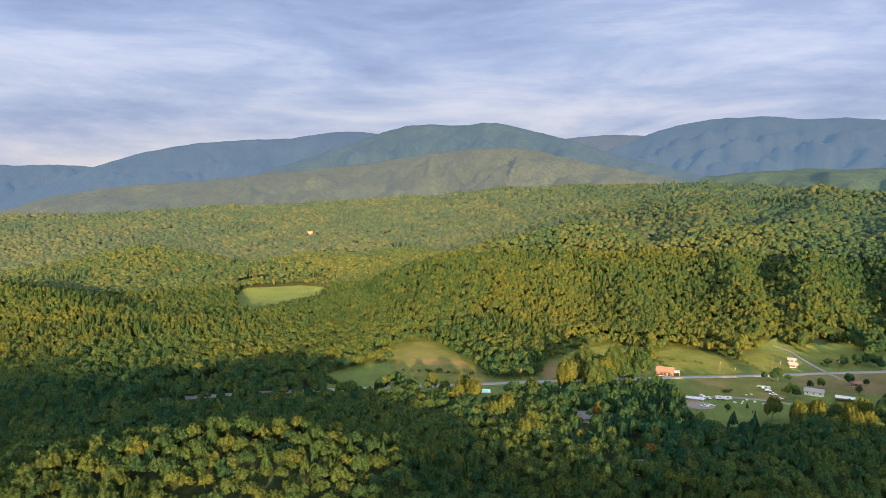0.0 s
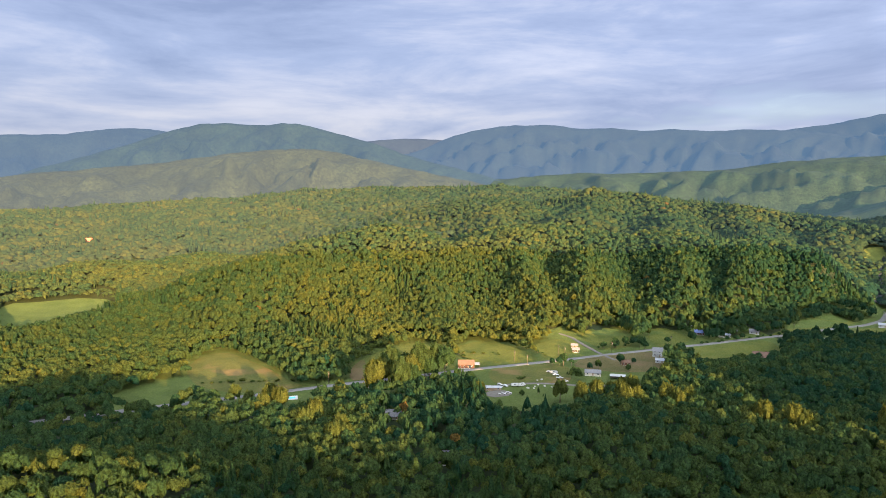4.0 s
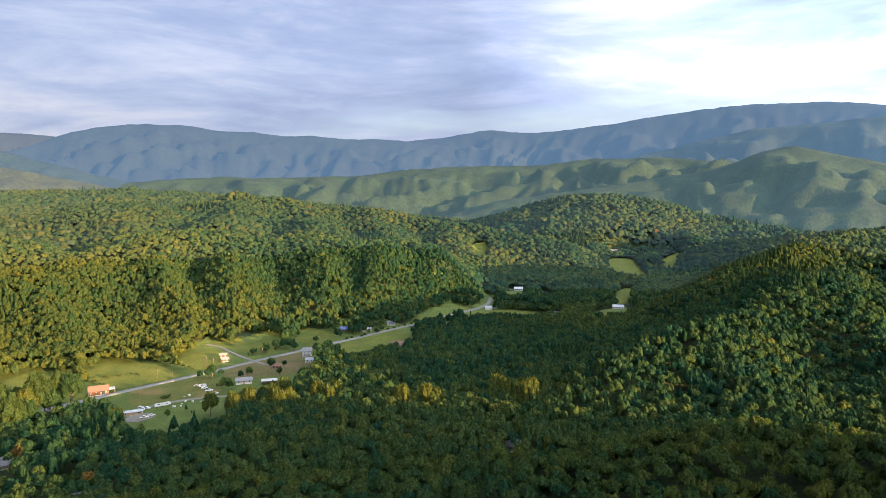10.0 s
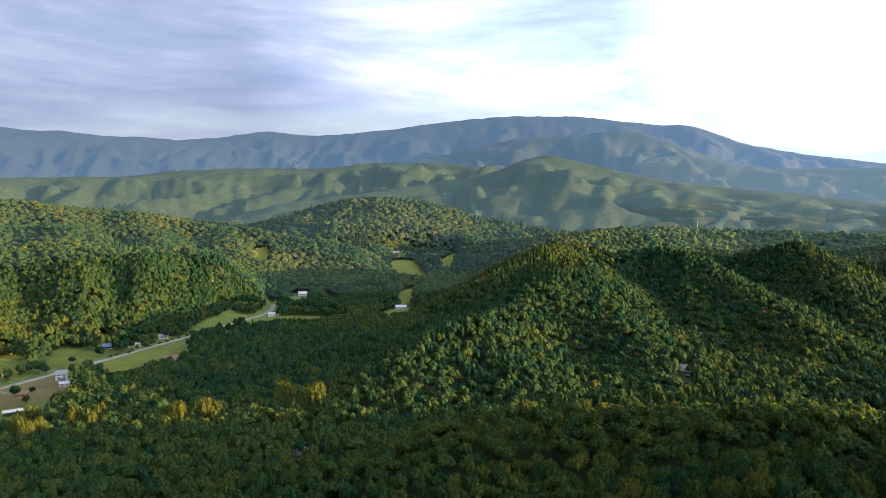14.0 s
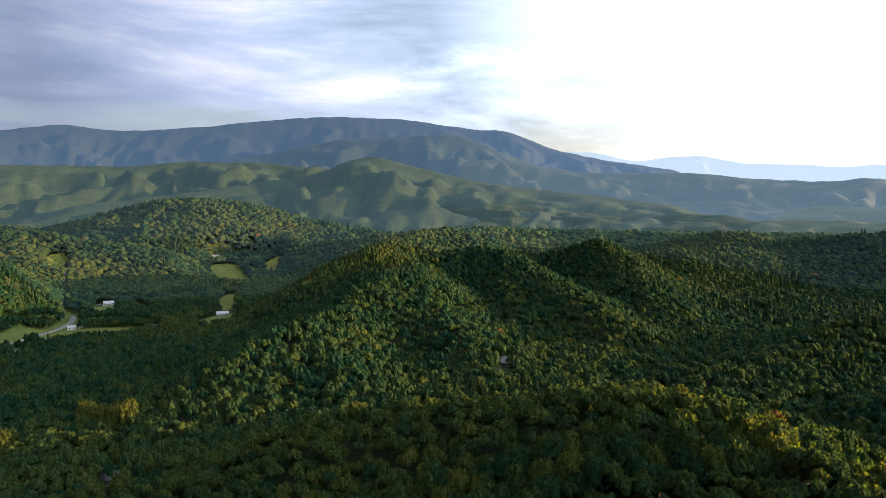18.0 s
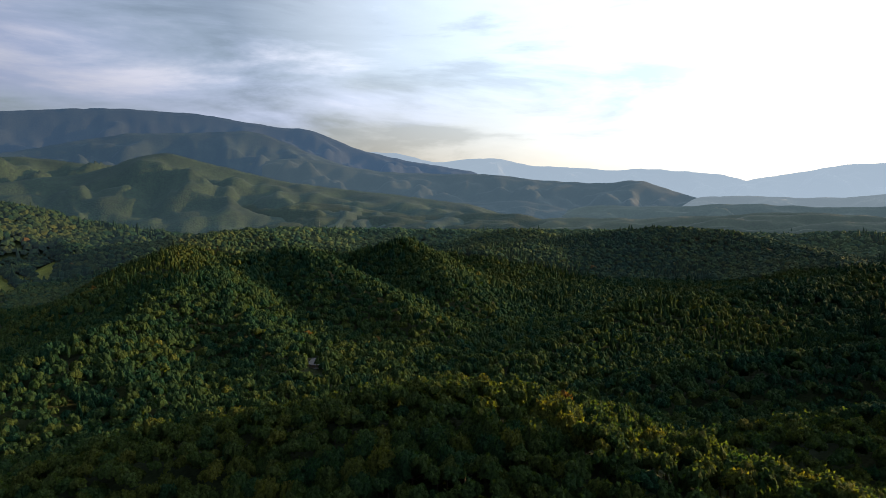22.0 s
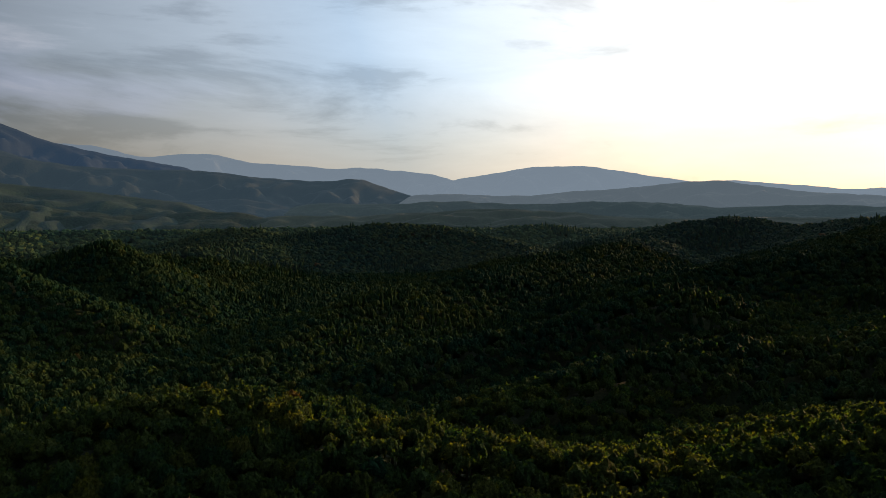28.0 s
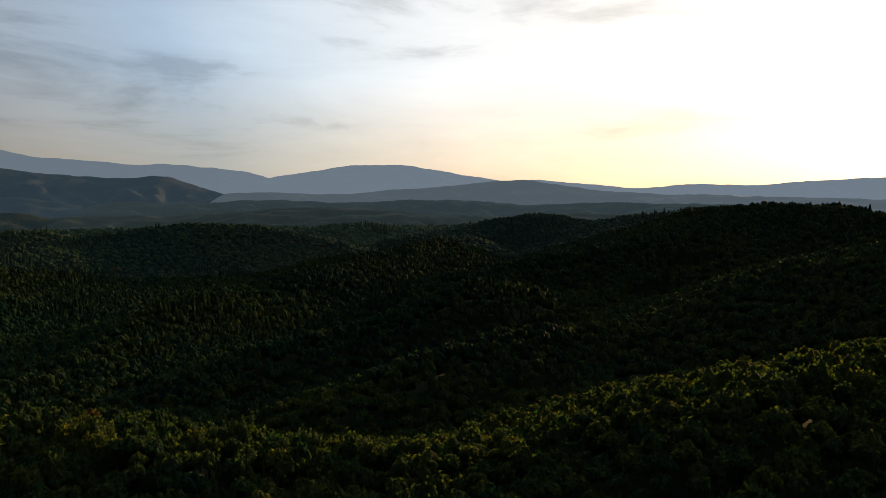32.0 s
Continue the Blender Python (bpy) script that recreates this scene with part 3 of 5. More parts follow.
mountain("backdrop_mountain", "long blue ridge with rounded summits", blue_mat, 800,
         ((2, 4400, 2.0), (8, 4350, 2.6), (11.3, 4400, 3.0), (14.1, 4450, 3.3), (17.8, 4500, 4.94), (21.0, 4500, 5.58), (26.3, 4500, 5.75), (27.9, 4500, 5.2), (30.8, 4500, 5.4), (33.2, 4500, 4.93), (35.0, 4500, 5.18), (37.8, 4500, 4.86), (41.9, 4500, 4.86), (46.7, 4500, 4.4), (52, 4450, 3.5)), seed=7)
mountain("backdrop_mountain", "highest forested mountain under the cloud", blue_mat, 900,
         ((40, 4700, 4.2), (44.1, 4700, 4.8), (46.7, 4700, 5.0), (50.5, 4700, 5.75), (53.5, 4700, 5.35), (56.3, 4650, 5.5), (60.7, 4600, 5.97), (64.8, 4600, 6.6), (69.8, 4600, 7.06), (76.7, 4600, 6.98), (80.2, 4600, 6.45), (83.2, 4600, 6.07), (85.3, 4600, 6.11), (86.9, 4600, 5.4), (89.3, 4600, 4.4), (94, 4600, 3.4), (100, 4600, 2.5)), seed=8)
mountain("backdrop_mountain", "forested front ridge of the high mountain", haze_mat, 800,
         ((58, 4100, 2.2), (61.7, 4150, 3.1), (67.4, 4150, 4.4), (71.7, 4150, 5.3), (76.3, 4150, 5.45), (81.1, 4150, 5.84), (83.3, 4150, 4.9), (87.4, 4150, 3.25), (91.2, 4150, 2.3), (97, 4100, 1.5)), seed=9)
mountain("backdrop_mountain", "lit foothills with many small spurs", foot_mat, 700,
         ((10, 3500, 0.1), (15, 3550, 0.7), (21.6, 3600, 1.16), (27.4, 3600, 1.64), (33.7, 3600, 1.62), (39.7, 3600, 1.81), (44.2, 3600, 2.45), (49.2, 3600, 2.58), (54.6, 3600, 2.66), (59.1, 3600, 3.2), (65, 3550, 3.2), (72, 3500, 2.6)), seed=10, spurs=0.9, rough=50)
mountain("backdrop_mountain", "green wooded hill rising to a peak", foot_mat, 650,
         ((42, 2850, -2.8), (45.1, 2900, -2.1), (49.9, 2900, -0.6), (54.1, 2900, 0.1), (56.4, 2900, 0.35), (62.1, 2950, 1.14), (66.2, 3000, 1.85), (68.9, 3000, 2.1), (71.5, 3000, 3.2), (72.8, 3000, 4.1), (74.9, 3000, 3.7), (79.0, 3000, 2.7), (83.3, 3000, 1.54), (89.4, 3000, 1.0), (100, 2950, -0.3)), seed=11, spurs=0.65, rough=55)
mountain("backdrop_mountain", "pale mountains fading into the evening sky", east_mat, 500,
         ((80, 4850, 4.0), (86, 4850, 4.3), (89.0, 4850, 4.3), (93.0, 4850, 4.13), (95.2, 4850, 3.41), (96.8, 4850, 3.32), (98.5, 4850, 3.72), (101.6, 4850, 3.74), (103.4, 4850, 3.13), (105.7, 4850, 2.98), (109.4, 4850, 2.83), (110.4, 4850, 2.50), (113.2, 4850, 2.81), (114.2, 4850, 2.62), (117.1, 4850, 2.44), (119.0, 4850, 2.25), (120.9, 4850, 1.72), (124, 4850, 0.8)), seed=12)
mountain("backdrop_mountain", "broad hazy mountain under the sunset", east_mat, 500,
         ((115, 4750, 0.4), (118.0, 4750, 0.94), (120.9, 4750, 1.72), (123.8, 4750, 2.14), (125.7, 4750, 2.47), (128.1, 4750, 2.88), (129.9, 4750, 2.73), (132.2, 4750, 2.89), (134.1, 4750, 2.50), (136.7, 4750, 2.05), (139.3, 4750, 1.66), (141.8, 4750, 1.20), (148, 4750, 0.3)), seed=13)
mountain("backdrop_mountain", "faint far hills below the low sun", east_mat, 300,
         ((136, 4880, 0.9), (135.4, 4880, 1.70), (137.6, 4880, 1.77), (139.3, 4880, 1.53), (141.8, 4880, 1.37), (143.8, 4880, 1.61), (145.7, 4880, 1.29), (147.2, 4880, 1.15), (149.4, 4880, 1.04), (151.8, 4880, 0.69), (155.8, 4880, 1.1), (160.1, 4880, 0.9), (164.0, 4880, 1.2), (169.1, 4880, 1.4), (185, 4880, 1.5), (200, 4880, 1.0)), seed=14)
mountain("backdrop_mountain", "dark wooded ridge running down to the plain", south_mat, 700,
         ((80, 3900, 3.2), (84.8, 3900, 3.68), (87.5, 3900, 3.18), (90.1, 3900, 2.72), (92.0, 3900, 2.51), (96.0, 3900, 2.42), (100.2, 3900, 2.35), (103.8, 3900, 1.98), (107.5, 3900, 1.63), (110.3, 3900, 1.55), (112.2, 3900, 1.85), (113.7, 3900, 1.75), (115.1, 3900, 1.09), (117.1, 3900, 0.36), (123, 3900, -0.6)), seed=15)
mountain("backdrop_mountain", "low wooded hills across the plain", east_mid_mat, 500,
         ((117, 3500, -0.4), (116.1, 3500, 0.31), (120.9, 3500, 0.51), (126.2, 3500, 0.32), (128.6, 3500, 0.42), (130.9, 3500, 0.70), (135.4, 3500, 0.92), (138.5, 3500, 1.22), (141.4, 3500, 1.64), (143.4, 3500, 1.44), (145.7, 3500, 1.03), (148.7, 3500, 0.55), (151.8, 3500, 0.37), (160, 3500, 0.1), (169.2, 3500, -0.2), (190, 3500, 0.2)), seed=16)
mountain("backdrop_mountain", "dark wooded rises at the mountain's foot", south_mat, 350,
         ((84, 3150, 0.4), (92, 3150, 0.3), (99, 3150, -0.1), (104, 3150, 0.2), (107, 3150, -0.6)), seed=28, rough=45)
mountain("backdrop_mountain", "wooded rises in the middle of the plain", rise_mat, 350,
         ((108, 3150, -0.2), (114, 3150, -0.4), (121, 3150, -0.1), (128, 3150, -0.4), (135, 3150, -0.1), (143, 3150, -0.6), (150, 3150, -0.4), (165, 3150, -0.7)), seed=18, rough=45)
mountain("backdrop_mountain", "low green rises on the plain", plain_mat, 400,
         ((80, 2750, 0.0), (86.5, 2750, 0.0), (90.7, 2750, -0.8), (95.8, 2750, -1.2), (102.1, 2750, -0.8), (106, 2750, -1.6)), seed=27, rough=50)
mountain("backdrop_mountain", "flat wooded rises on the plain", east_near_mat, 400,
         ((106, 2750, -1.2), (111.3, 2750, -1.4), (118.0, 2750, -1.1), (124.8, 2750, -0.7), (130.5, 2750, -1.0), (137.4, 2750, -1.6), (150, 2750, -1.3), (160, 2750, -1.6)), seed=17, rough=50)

# ---- woods ----
def ico_arrays(level):
    bm = bmesh.new()
    bmesh.ops.create_icosphere(bm, subdivisions=level, radius=1)
    bm.verts.ensure_lookup_table()
    v = np.array([w.co[:] for w in bm.verts])
    f = np.array([[w.index for w in p.verts] for p in bm.faces])
    bm.free()
    return v, f


def crown_arrays(seed, tips, leaves, leaf_size, conifer=False, level=1, skirt=1.35, under=-0.5):
    """One crown, of about unit radius and with its foot at 0: a ragged bunch of leafy tips with sprays standing out of them."""
    rng = np.random.default_rng(seed)
    base, faces = ico_arrays(level)
    vs, fs, hearts = [], [], []
    total = 0
    for k in range(tips):
        a = k * 2.4 + rng.uniform(-0.4, 0.4)
        away = 0.62 * math.sqrt((k + 0.3) / tips) if tips > 1 else 0.0
        size = rng.uniform(0.36, 0.54) * (1.9 if tips == 1 else 1.35 if tips < 5 else 1.05 if tips < 9 else 0.82)
        heart = np.array([away * math.cos(a), away * math.sin(a), 0.42 - 0.75 * away**1.6 + rng.uniform(-0.16, 0.16)])
        spin = np.linalg.qr(rng.normal(size=(3, 3)))[0]
        v = (base @ spin) * (size * rng.uniform(0.80, 1.16, len(base)))[:, None]
        if tips > 1:
            v[:, 2] = v[:, 2] * np.where(v[:, 2] > 0, 1.5, 1.05)
            v[:, :2] *= 1 - 0.35 * np.clip(v[:, 2:] / (1.5 * size), 0, 1)
        keep = np.cross(v[faces[:, 1]] - v[faces[:, 0]], v[faces[:, 2]] - v[faces[:, 0]])
        if np.linalg.det(spin) < 0:
            keep = -keep
        keep = keep[:, 2] / (np.linalg.norm(keep, axis=1) + 1e-9) > under
        vs.append(v + heart)
        fs.append((faces[:, ::-1] if np.linalg.det(spin) < 0 else faces)[keep] + total)
        hearts.append((heart, size))
        total += len(v)
    if leaves:
        own = rng.integers(0, tips, leaves)
        d = rng.normal(size=(leaves, 3))
        d[:, 2] = np.abs(d[:, 2]) - 0.3
        d /= np.linalg.norm(d, axis=1, keepdims=True)
        c = np.array([h for h, _ in hearts])[own] + d * (np.array([q for _, q in hearts])[own] * rng.uniform(0.85, 1.18, leaves))[:, None] * np.array((1, 1, 1.35))
        a = rng.normal(size=d.shape)
        a /= np.linalg.norm(a, axis=1, keepdims=True)
        b = np.cross(a, rng.normal(size=d.shape))
        b /= np.linalg.norm(b, axis=1, keepdims=True)
        size = leaf_size * rng.uniform(0.6, 1.3, (leaves, 1))
        vs.append(np.stack([c + a * size, c - a * size * 0.7 + b * size * 0.6, c - b * size], 1).reshape(-1, 3))
        fs.append(total + np.arange(3 * leaves).reshape(-1, 3))
    v, f = np.concatenate(vs), np.concatenate(fs)
    if conifer:
        h = np.clip((v[:, 2] + 0.8) / 1.8, 0, 1)
        taper = 1.1 - 0.85 * h
        v = np.stack([v[:, 0] * taper, v[:, 1] * taper, v[:, 2] * 1.5 - 0.1], 1)
    else:
        v[:, 2] = np.where(v[:, 2] < 0, v[:, 2] * skirt, v[:, 2])
    used, f = np.unique(f, return_inverse=True)
    v, f = v[used], f.reshape(-1, 3)
    v[:, 2] = v[:, 2] + 0.9
    return v, f, np.zeros(len(f), bool)


def inside(x, y, poly):
    """Which points lie in the polygon."""
    hit = np.zeros(len(x), bool)
    for (x0, y0), (x1, y1) in zip(poly, poly[1:] + poly[:1]):
        cross = ((y0 > y) != (y1 > y)) & (x < (x1 - x0) * (y - y0) / (y1 - y0 + 1e-12) + x0)
        hit ^= cross
    return hit


CLEARINGS = []   # polygons free of woods
TRACKS = []      # (half width, points) free of woods


def is_open(x, y):
    hit = np.zeros(len(x), bool)
    for poly in CLEARINGS:
        hit |= inside(x, y, poly)
    for half, pts in TRACKS:
        for (ax, ay), (bx, by) in zip(pts, pts[1:]):
            dx, dy = bx - ax, by - ay
            t = np.clip(((x - ax) * dx + (y - ay) * dy) / (dx * dx + dy * dy), 0, 1)
            hit |= (x - ax - t * dx) ** 2 + (y - ay - t * dy) ** 2 < half**2
    return hit


def stand(rng, r0, r1, az0, az1, pitch):
    """Places for trees on a jittered grid within a ring sector."""
    n = int(r1 / pitch) + 1
    m = int(n / 0.9) + 1
    gx, gy = np.meshgrid(np.arange(-n, n + 1), np.arange(-m, m + 1))
    x = (gx + (gy % 2) * 0.5).ravel() * pitch + rng.uniform(-0.34, 0.34, gx.size) * pitch
    y = gy.ravel() * pitch * 0.9 + rng.uniform(-0.34, 0.34, gx.size) * pitch
    r = np.hypot(x, y)
    az = np.degrees(np.arctan2(x, y))
    az = np.where(az < az0, az + 360, az)
    ok = (r > r0) & (r <= r1) & (az <= az1)
    x, y = x[ok], y[ok]
    # the wood's edge stands back from the meadows' near side, which stays in view
    bare = is_open(x, y)
    for step in (15, 30, 42):
        k = 1 + step / np.hypot(x, y)
        bare |= is_open(x * k, y * k)
    return x[~bare], y[~bare]


def grow(name, label, mat, x, y, protos, conifers, radius, height, seed, sink=0.08, gold=0.0):
    """A wood as one mesh, with a tree at every place. gold: sunlit yellow painted into the leaf tint."""
    rng = np.random.default_rng(seed)
    z = land_z(x, y)
    n = len(x)
    patch = fbm(x / 130, y / 130, 3, 21)
    tint = np.clip(0.12 + 0.75 * (patch - 0.3) + rng.normal(0, 0.16, n) + gold, 0, 0.88)
    # yellower leaf tint on the long hill's side paints in its warm sunlight
    tint = np.clip(tint + 0.26 * np.clip((52 - np.degrees(np.arctan2(x, y))) / 40, 0, 1) * (np.hypot(x, y) > 540), 0, 0.9)
    tint = np.where(rng.random(n) < 0.0006, 0.97, tint)
    pine = (fbm(x / 90, y / 90, 2, 33) + rng.normal(0, 0.10, n)) > 0.80
    tint = np.where(pine, tint * 0.6, tint)
    kind = np.where(pine, len(protos) + rng.integers(0, len(conifers), n), rng.integers(0, len(protos), n))
    rad = radius * rng.uniform(0.72, 1.3, n) * np.where(pine, 0.85, 1)
    tall = height * rng.uniform(*((0.8, 1.25) if height < 14.5 else (0.86, 1.14)), n) * np.where(pine, 1.1, 1)
    turn = rng.uniform(0, 2 * math.pi, n)
    # trees at the edge of a clearing keep their leaves down to the grass; elsewhere crowns sit on top
    brink = np.zeros(n, bool)
    for step in (9, 20):
        k = 1 - step / np.hypot(x, y)
        brink |= is_open(x * k, y * k)
    deep = rad * rng.uniform(0.8, 1.15, n) * np.where(pine, 1.35, 1)
    tall = np.where(brink, tall * 0.68, tall)
    deep = np.where(brink, tall * (1 - sink) / 1.9, deep)
    vs, fs, ss, ts = [], [], [], []
    base = 0
    for k, (v, f, s) in enumerate(protos + conifers):
        sel = np.flatnonzero(kind == k)
        if not len(sel):
            continue
        c, sn = np.cos(turn[sel])[:, None], np.sin(turn[sel])[:, None]
        vx = (v[:, 0] * c - v[:, 1] * sn) * rad[sel, None] + x[sel, None]
        vy = (v[:, 0] * sn + v[:, 1] * c) * rad[sel, None] + y[sel, None]
        # crowns fill the upper part of the tree
        vz = z[sel, None] + tall[sel, None] - (1.95 - v[:, 2]) * deep[sel, None]
        vs.append(np.stack([vx, vy, vz], -1).reshape(-1, 3))
        fs.append((f[None] + base + (np.arange(len(sel)) * len(v))[:, None, None]).reshape(-1, 3))
        ss.append(np.tile(s, len(sel)))
        ts.append(np.repeat(tint[sel], len(v)))
        base += len(sel) * len(v)
    me = mesh_from(name, np.concatenate(vs), np.concatenate(fs), [mat], np.concatenate(ss), tint=np.concatenate(ts))
    return tagged(new(name, me), label, "forest", kind="stuff")


# ---- meadows, yards and roads ----
def eased(poly, times=2):
    """The closed outline with its corners rounded."""
    for _ in range(times):
        out = []
        for (ax, ay), (bx, by) in zip(poly, poly[1:] + poly[:1]):
            out += [(ax * 0.75 + bx * 0.25, ay * 0.75 + by * 0.25), (ax * 0.25 + bx * 0.75, ay * 0.25 + by * 0.75)]
        poly = out
    return poly


def meadow(label, mat, *poly, category="meadow", lift=0.35, clear=True):
    poly = list(poly)
    if clear:
        CLEARINGS.append(eased(poly, 1))
    edge = np.array(eased(poly, 1))
    mid = edge.mean(0)
    k = np.linspace(0, 1, 9)[1:, None, None]
    rings = mid + (edge - mid) * k
    x, y = rings[..., 0], rings[..., 1]
    z = land_z(x, y)
    z = z + lift + 0.9 * np.clip(z / 6, 0, 1)
    me = sheet("meadow", np.stack([x, y, z], -1), [mat], closed=True)
    bm = bmesh.new()
    bm.from_mesh(me)
    bm.verts.ensure_lookup_table()
    bm.faces.new([bm.verts[i] for i in range(len(edge))]).smooth = True
    bmesh.ops.recalc_face_normals(bm, faces=bm.faces)
    bm.to_mesh(me)
    bm.free()
    me.flip_normals() if me.polygons[0].normal.z < 0 else None
    return tagged(new(category.split()[0], me), label, category, kind="structure")


def lane(label, mat, width, *pts, name="road", clear=9.0, lift=0.55):
    """A strip of road over the ground."""
    pts = list(pts)
    TRACKS.append((clear, pts))
    p = np.array(pts, float)
    along = np.concatenate([[0], np.cumsum(np.linalg.norm(np.diff(p, axis=0), axis=1))])
    s = np.arange(0, along[-1], 4.0)
    c = np.stack([np.interp(s, along, p[:, i]) for i in (0, 1)], 1)
    for _ in range(6):
        c[1:-1] = (c[:-2] + 2 * c[1:-1] + c[2:]) / 4
    d = np.gradient(c, axis=0)
    d /= np.linalg.norm(d, axis=1, keepdims=True)
    side = np.stack([d[:, 1], -d[:, 0]], 1)
    v = np.array([-0.5, -0.46, 0.0, 0.46, 0.5]) * width
    x = c[:, None, 0] + side[:, None, 0] * v
    y = c[:, None, 1] + side[:, None, 1] * v
    z = np.maximum(land_z(x, y), land_z(c[:, 0], c[:, 1])[:, None] - 0.2) + lift + np.array([-0.3, 0, 0.06, 0, -0.3])
    me = sheet(name, np.stack([x, y, z], -1)[::-1], [mat])
    return tagged(new(name, me), label, "road", kind="structure")


meadow("rough grass of the open valley floor", lawn_mat, (-125, 490), (-85, 600), (-22, 672), (50, 600), (110, 625), (160, 662), (240, 650), (330, 650), (440, 690), (520, 570), (500, 500), (430, 440), (330, 420), (260, 400), (160, 390), (70, 440), (0, 450), lift=0.15, clear=False)
meadow("rough grass past the road's bend", lawn_mat, (510, 500), (560, 590), (650, 650), (760, 640), (840, 620), (800, 540), (700, 430), (610, 430), lift=0.15, clear=False)
meadow("green hay meadow at the foot of the wooded hill", meadow_mat, (93, 546), (103, 572), (116, 595), (141, 614), (160, 625), (171, 614), (182, 599), (180, 575), (175, 543), (168, 518), (157, 511), (132, 507), (106, 505), (88, 504))
meadow("green meadow beside the brick barn", meadow_mat, (186, 588), (201, 599), (223, 610), (228, 595), (242, 588), (246, 575), (247, 543), (246, 523), (229, 518), (205, 516), (186, 518), (184, 549))
meadow("small meadow by the side road", meadow_mat, (263, 575), (283, 592), (300, 595), (308, 581), (281, 526), (251, 523), (256, 549))
meadow("grassy lot between road and drive", pasture_mat, (190, 504), (209, 506), (239, 508), (250, 507), (258, 485), (245, 462), (232, 445), (202, 457), (182, 460), (181, 475))
meadow("mown yard with parked vehicles", lawn_mat, (166, 456), (201, 455), (232, 437), (236, 428), (218, 404), (201, 405), (172, 402), (160, 420))
meadow("bare earth clearing at the wood's edge", dry_mat, (76, 506), (84, 546), (100, 574), (96, 540), (90, 506))
meadow("grazed field with worn tan patches", pasture_mat, (-49, 578), (-40, 622), (-26, 633), (-13, 629), (1, 599), (14, 572), (25, 541), (34, 515), (42, 502), (33, 498), (-5, 497), (-22, 510), (-37, 526))
meadow("narrow shaded pasture", lawn_mat, (-100, 513), (-76, 532), (-59, 553), (-46, 560), (-37, 526), (-56, 514), (-85, 508))
meadow("garden lawn round a swimming pool", lawn_mat, (18, 486), (46, 489), (44, 464), (20, 460), category="lawn")
meadow("green meadow with a hedge along the road", meadow_mat, (336, 617), (381, 621), (375, 580), (356, 549), (338, 538), (316, 538), (319, 562), (320, 583))
meadow("sloping green meadow below the wood", meadow_mat, (408, 604), (428, 606), (432, 590), (430, 572), (426, 549), (375, 532), (376, 545), (392, 585))
meadow("dry tan yard between the houses", dry_mat, (311, 519), (349, 520), (364, 519), (347, 482), (325, 459), (293, 459), (269, 479), (262, 494), (280, 514))
meadow("green field along the road", meadow_mat, (388, 519), (420, 524), (468, 529), (496, 527), (470, 479), (453, 467), (426, 472), (385, 464), (370, 470), (389, 503))
meadow("green field where the road bends", meadow_mat, (514, 548), (560, 570), (604, 588), (636, 588), (652, 580), (655, 567), (602, 558), (553, 550), (518, 543))
meadow("shaded field past the bend", meadow_mat, (594, 537), (645, 546), (660, 534), (681, 516), (680, 489), (681, 464), (661, 453), (624, 453), (618, 483), (600, 505), (579, 511))
meadow("small field among far trees", meadow_mat, (778, 614), (815, 600), (773, 565), (745, 572))
meadow("wide far meadow", meadow_mat, (1381, 786), (1474, 762), (1318, 666), (1089, 529), (1058, 542), (1093, 599), (1196, 677))
meadow("far strip of meadow between hedgerows", meadow_mat, (1410, 709), (1403, 677), (1170, 533), (1151, 546))
meadow("far meadow beyond the hedgerow", meadow_mat, (1484, 705), (1551, 669), (1284, 572), (1175, 522), (1220, 560), (1309, 607))
meadow("far paddock", meadow_mat, (953, 518), (991, 492), (948, 485), (824, 428), (800, 439))
meadow("shaded grass round a white barn", lawn_mat, (744, 435), (799, 409), (756, 380), (693, 366), (675, 400))
meadow("far clearing beside the road", meadow_mat, (1071, 928), (1106, 906), (985, 820), (1015, 882))
meadow("hazy clearing behind the pine ridge", lawn_mat, (-294, 917), (-273, 953), (-186, 970), (-150, 942), (-184, 815), (-236, 770))
meadow("gravel parking lot beside a long shed", gravel_mat, (166, 446), (183, 444), (182, 429), (163, 429), category="parking lot", lift=0.6)
lane("pale two-lane country road through the valley", road_mat, 6.5, (-5, 488), (44, 495), (83, 500), (120, 502), (159, 507), (191, 510), (226, 512), (270, 516), (311, 521), (346, 524), (373, 528), (418, 530), (460, 535), (508, 540), (547, 542), (601, 553), (651, 557), (695, 572), (733, 598), (748, 622))
lane("narrow gravel drive across the yard", gravel_mat, 4.0, (172, 456), (189, 458), (202, 457), (214, 454), (225, 448), (236, 440), (250, 430), (270, 434), (290, 440))
lane("side road up to the wood's edge", gravel_mat, 3.6, (307, 500), (307, 519), (308, 538), (311, 566), (316, 600), (310, 620))
lane("short farm drive", gravel_mat, 3.5, (830, 640), (850, 600), (830, 570), (800, 545))
lane("country road running on under the trees", road_mat, 7.5, (-200, 455), (-140, 470), (-60, 482), (-6, 488), clear=4.0)
lane("country road going on between far trees", road_mat, 7.0, (748, 622), (790, 660), (860, 715), (1000, 830), clear=2.5)

